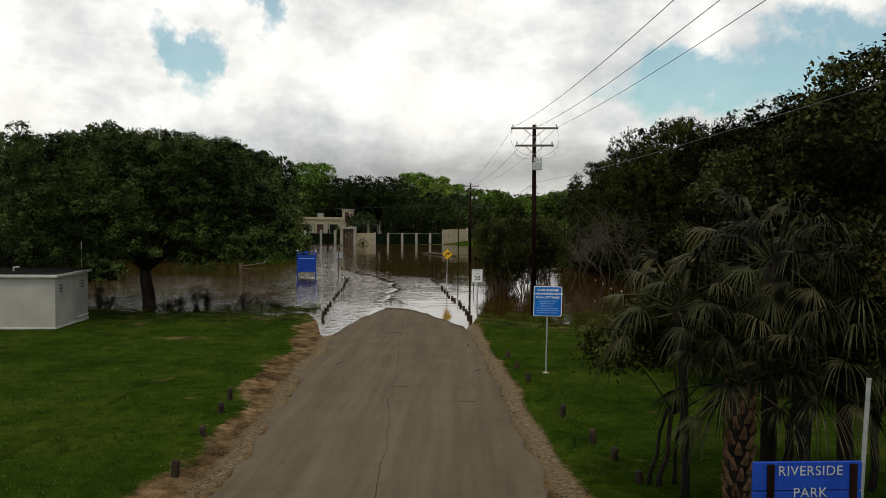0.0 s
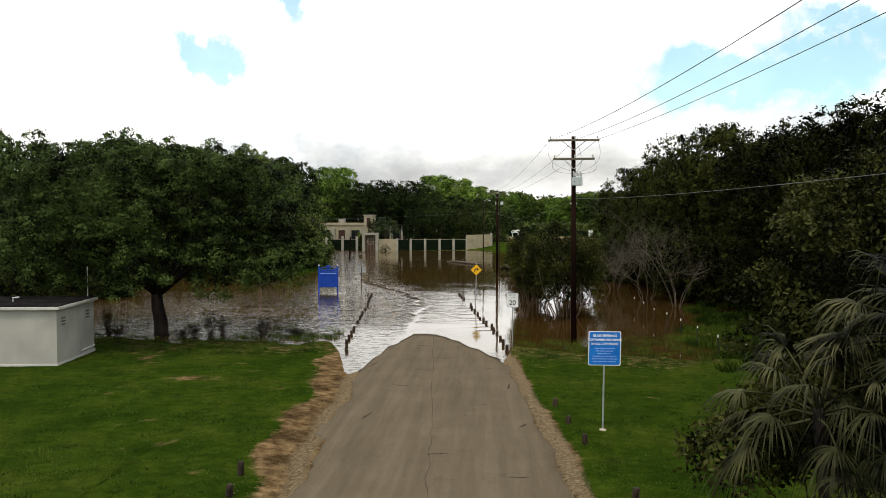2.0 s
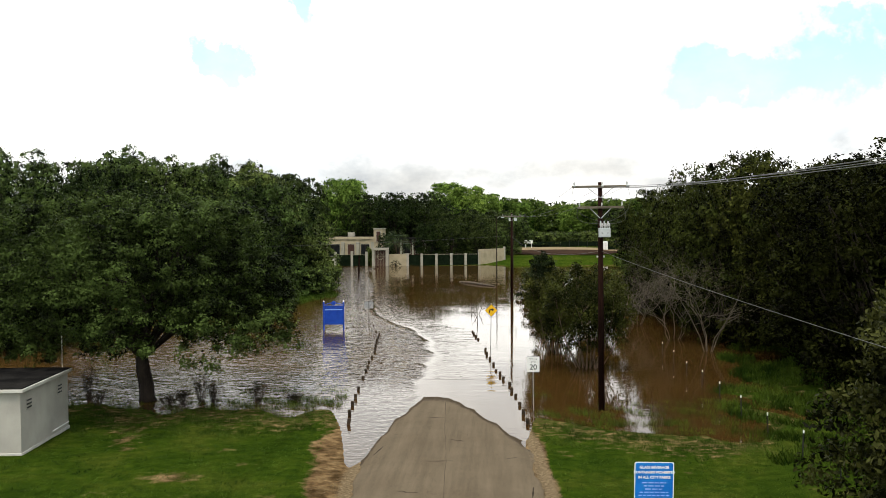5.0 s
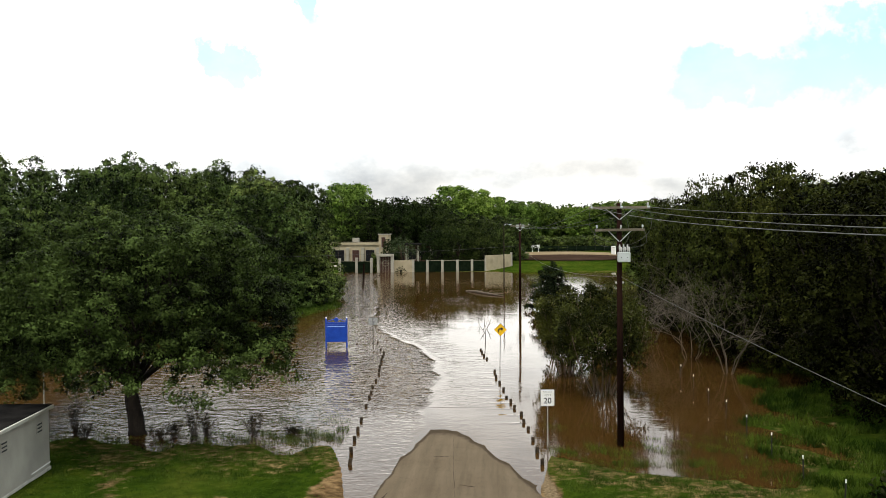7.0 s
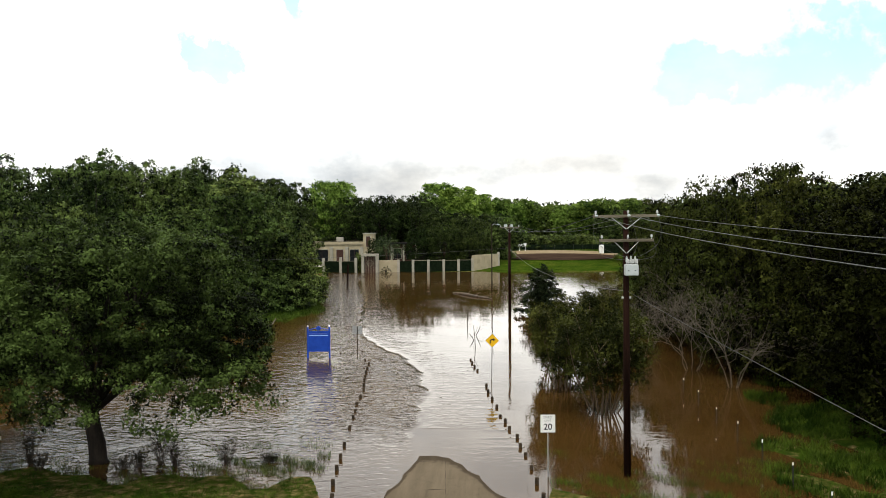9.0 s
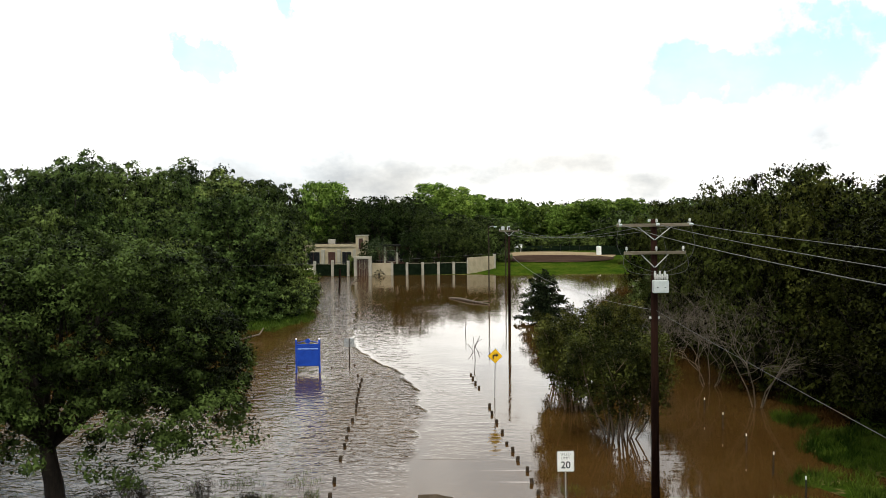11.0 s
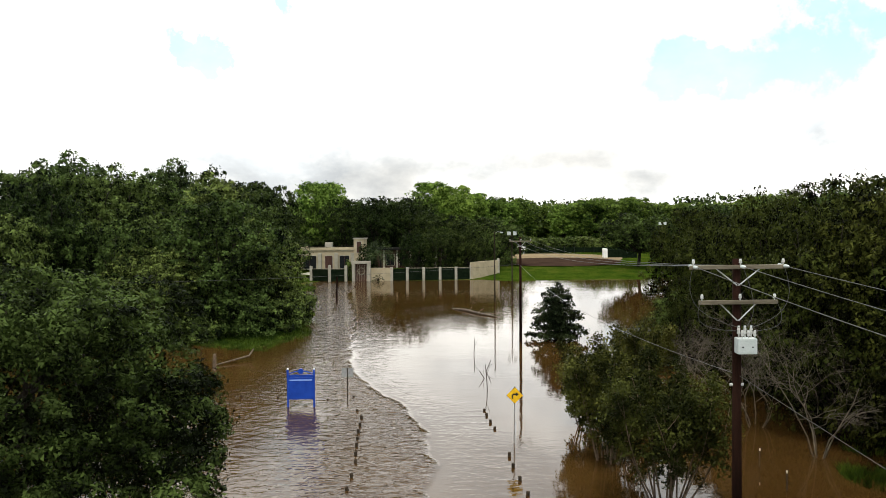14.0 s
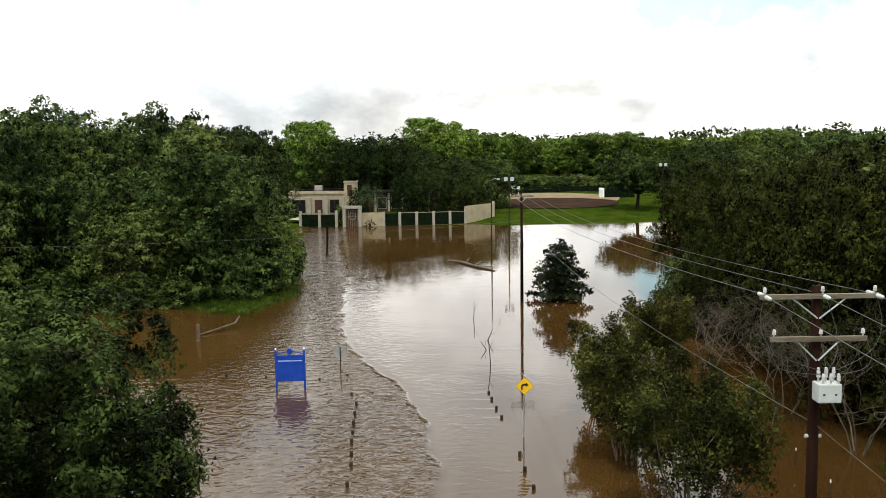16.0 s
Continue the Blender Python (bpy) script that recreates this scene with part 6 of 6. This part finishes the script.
# ---------------------------------------------------------------- weeds in the shallows
def shore_weed(x, y, h, seed):
    """A clump of thin stalks with sparse dull leaves, standing in the shallow flood."""
    r = random.Random(seed)
    root = thing("shore_weed", "clump of dull brown-green weeds standing in the shallow flood", "weed", pose(x, y, min(gz(x, y), 0.0) - 0.05), "weeds along the water's edge")
    s, lobes = Solid(), []
    for k in range(46):
        a, d = frand(r, 0, 6.28), frand(r, 0.05, 0.5)
        b = (0.28 * math.cos(a) * d, 0.22 * math.sin(a) * d, 0)
        t = (b[0] + d * math.cos(a), b[1] + 0.6 * d * math.sin(a), h * frand(r, 0.6, 1.0))
        pts = branch(s, b, t, 0.010, 0.003, r, 0.08, 4, 3)
        lobes += [(p.x, p.y, p.z, 0.06, 0.06, 0.16) for p in pts[2:]]
    part("stalk", s, M_POST, root)
    link("leaves", leaf_cloud("leaves", lobes, 300, 4, 0.05, 0.06, M_DULLWEED, seed, -0.9, 0.3, tri=True), root)


for i, (x, y, h) in enumerate(((-21.6, 55.0, 1.9), (-20.6, 53.9, 0.8), (-15.5, 55.2, 1.6), (-14.7, 54.7, 1.3), (-17.0, 54.4, 0.6), (-12.5, 55.3, 1.2), (-16.3, 54.6, 0.9), (-10.6, 55.6, 0.5))):
    shore_weed(x, y, h, 300 + i)


# ---------------------------------------------------------------- grass
def grass_blades(name, label, n, xr, yr, keep, h, w, seed, mat):
    """Single blades in loose tufts, where keep(x, y) allows."""
    rng = np.random.default_rng(seed)
    c = rng.random((n // 7, 2)) * (xr[1] - xr[0], yr[1] - yr[0]) + (xr[0], yr[0])
    p = np.repeat(c, 7, 0) + rng.normal(0, 0.13, (len(c) * 7, 2))
    p = p[keep(p[:, 0], p[:, 1])]
    z = ground_z(p[:, 0], p[:, 1])
    a = rng.random(len(p)) * 6.283
    hh = h * (0.5 + rng.random(len(p)))
    lean = rng.normal(0, 0.45, (len(p), 2)) * hh[:, None]
    base = np.column_stack([p, z - 0.02])
    d = np.column_stack([np.cos(a), np.sin(a), np.zeros(len(p))]) * w
    top = base + np.column_stack([lean, hh])
    v = np.stack([base - d, base + d, top], 1).reshape(-1, 3)
    tagged(new(name, quick_mesh(name, v, np.arange(len(v)), 3, mat)), label, "grass", kind="stuff")


def on_lawn(x, y):
    u = lane(x, y)
    return ((u < -7.3) | (u > 2.2)) & (ground_z(x, y) > 0.01)


def shore(x, y):
    u, z = lane(x, y), ground_z(x, y)
    return ((u < -8) | (u > 2.3)) & (z > -0.12) & (z < 0.08)


grass_blades("lawn_grass", "short green lawn grass in tufts", 120000, (-30, 13), (15, 54), on_lawn, 0.06, 0.022, 3, M_TUFT)
grass_blades("tall_grass", "tall rough grass and weeds on the bank", 60000, (10.5, 26), (42, 84), lambda x, y: (ground_z(x, y) > -0.1) & (x > 11 + 0.02 * (y - 40)) & (ground_z(x, y) > -0.05) & (np.sin(x * 1.1 + 2 * np.sin(y * 0.5)) * np.sin(y * 0.9 + x * 0.3) > -0.35), 0.34, 0.03, 4, M_WEED)
grass_blades("shore_grass", "half-drowned grass along the water's edge", 60000, (-24, 13), (46, 57), lambda x, y: shore(x, y) & (np.sin(x * 1.7) * np.sin(y * 2.3 + x) > -0.2), 0.13, 0.014, 6, M_TUFT)
grass_blades("drowned_grass", "sparse grass tips standing out of the shallow flood", 50000, (-14, 13), (49, 60), lambda x, y: ((lane(x, y) < -7.5) | (lane(x, y) > 2.6)) & (ground_z(x, y) < -0.02) & (ground_z(x, y) > -0.24) & (np.sin(x * 1.3 + 2 * np.sin(y * 0.8)) * np.sin(y * 1.9 + x) > 0.15), 0.30, 0.013, 16, M_TUFT)
grass_blades("bank_grass", "green grass at the foot of the wooded bank", 30000, (-45, -20), (108, 130), lambda x, y: (ground_z(x, y) > -0.08) & (ground_z(x, y) < 0.5), 0.35, 0.03, 7, M_TUFT)


def scattered_stones(name, label, n, keep, size, seed, mat):
    """Small angular stones and clods lying on the verge."""
    rng = np.random.default_rng(seed)
    y = 14 + 36 * rng.random(n * 3) ** 1.3
    u = np.where(rng.random(n * 3) < 0.68, -5.5 - np.abs(rng.normal(0, 0.8, n * 3)), 1.35 + np.abs(rng.normal(0, 0.3, n * 3)))
    x = u - 0.055 * (y - 50)
    z = ground_z(x, y)
    ok = (z > 0.02) & keep(u, y)
    x, y, z = x[ok][:n], y[ok][:n], z[ok][:n]
    k = len(x)
    s = size * (0.4 + rng.random(k) ** 3 * 2.2)
    o = np.array([(1, 0, 0), (0, 1, 0), (-1, 0, 0), (0, -1, 0), (0, 0, 0.7), (0, 0, -0.7)], float)
    v = o[None] * s[:, None, None] * (0.6 + 0.8 * rng.random((k, 6, 1)))
    v = v + np.stack([x, y, z + s * 0.15], 1)[:, None]
    f = np.array([(0, 1, 4), (1, 2, 4), (2, 3, 4), (3, 0, 4), (1, 0, 5), (2, 1, 5), (3, 2, 5), (0, 3, 5)])
    loops = (np.arange(k)[:, None, None] * 6 + f[None]).ravel()
    tagged(new(name, quick_mesh(name, v.reshape(-1, 3), loops, 3, mat)), label, "gravel", kind="stuff")


scattered_stones("verge_gravel", "loose gravel and clods on the road's bare verge", 5000, lambda u, y: (u > -7.2) & (u < 1.9), 0.013, 12, M_GRAVEL)
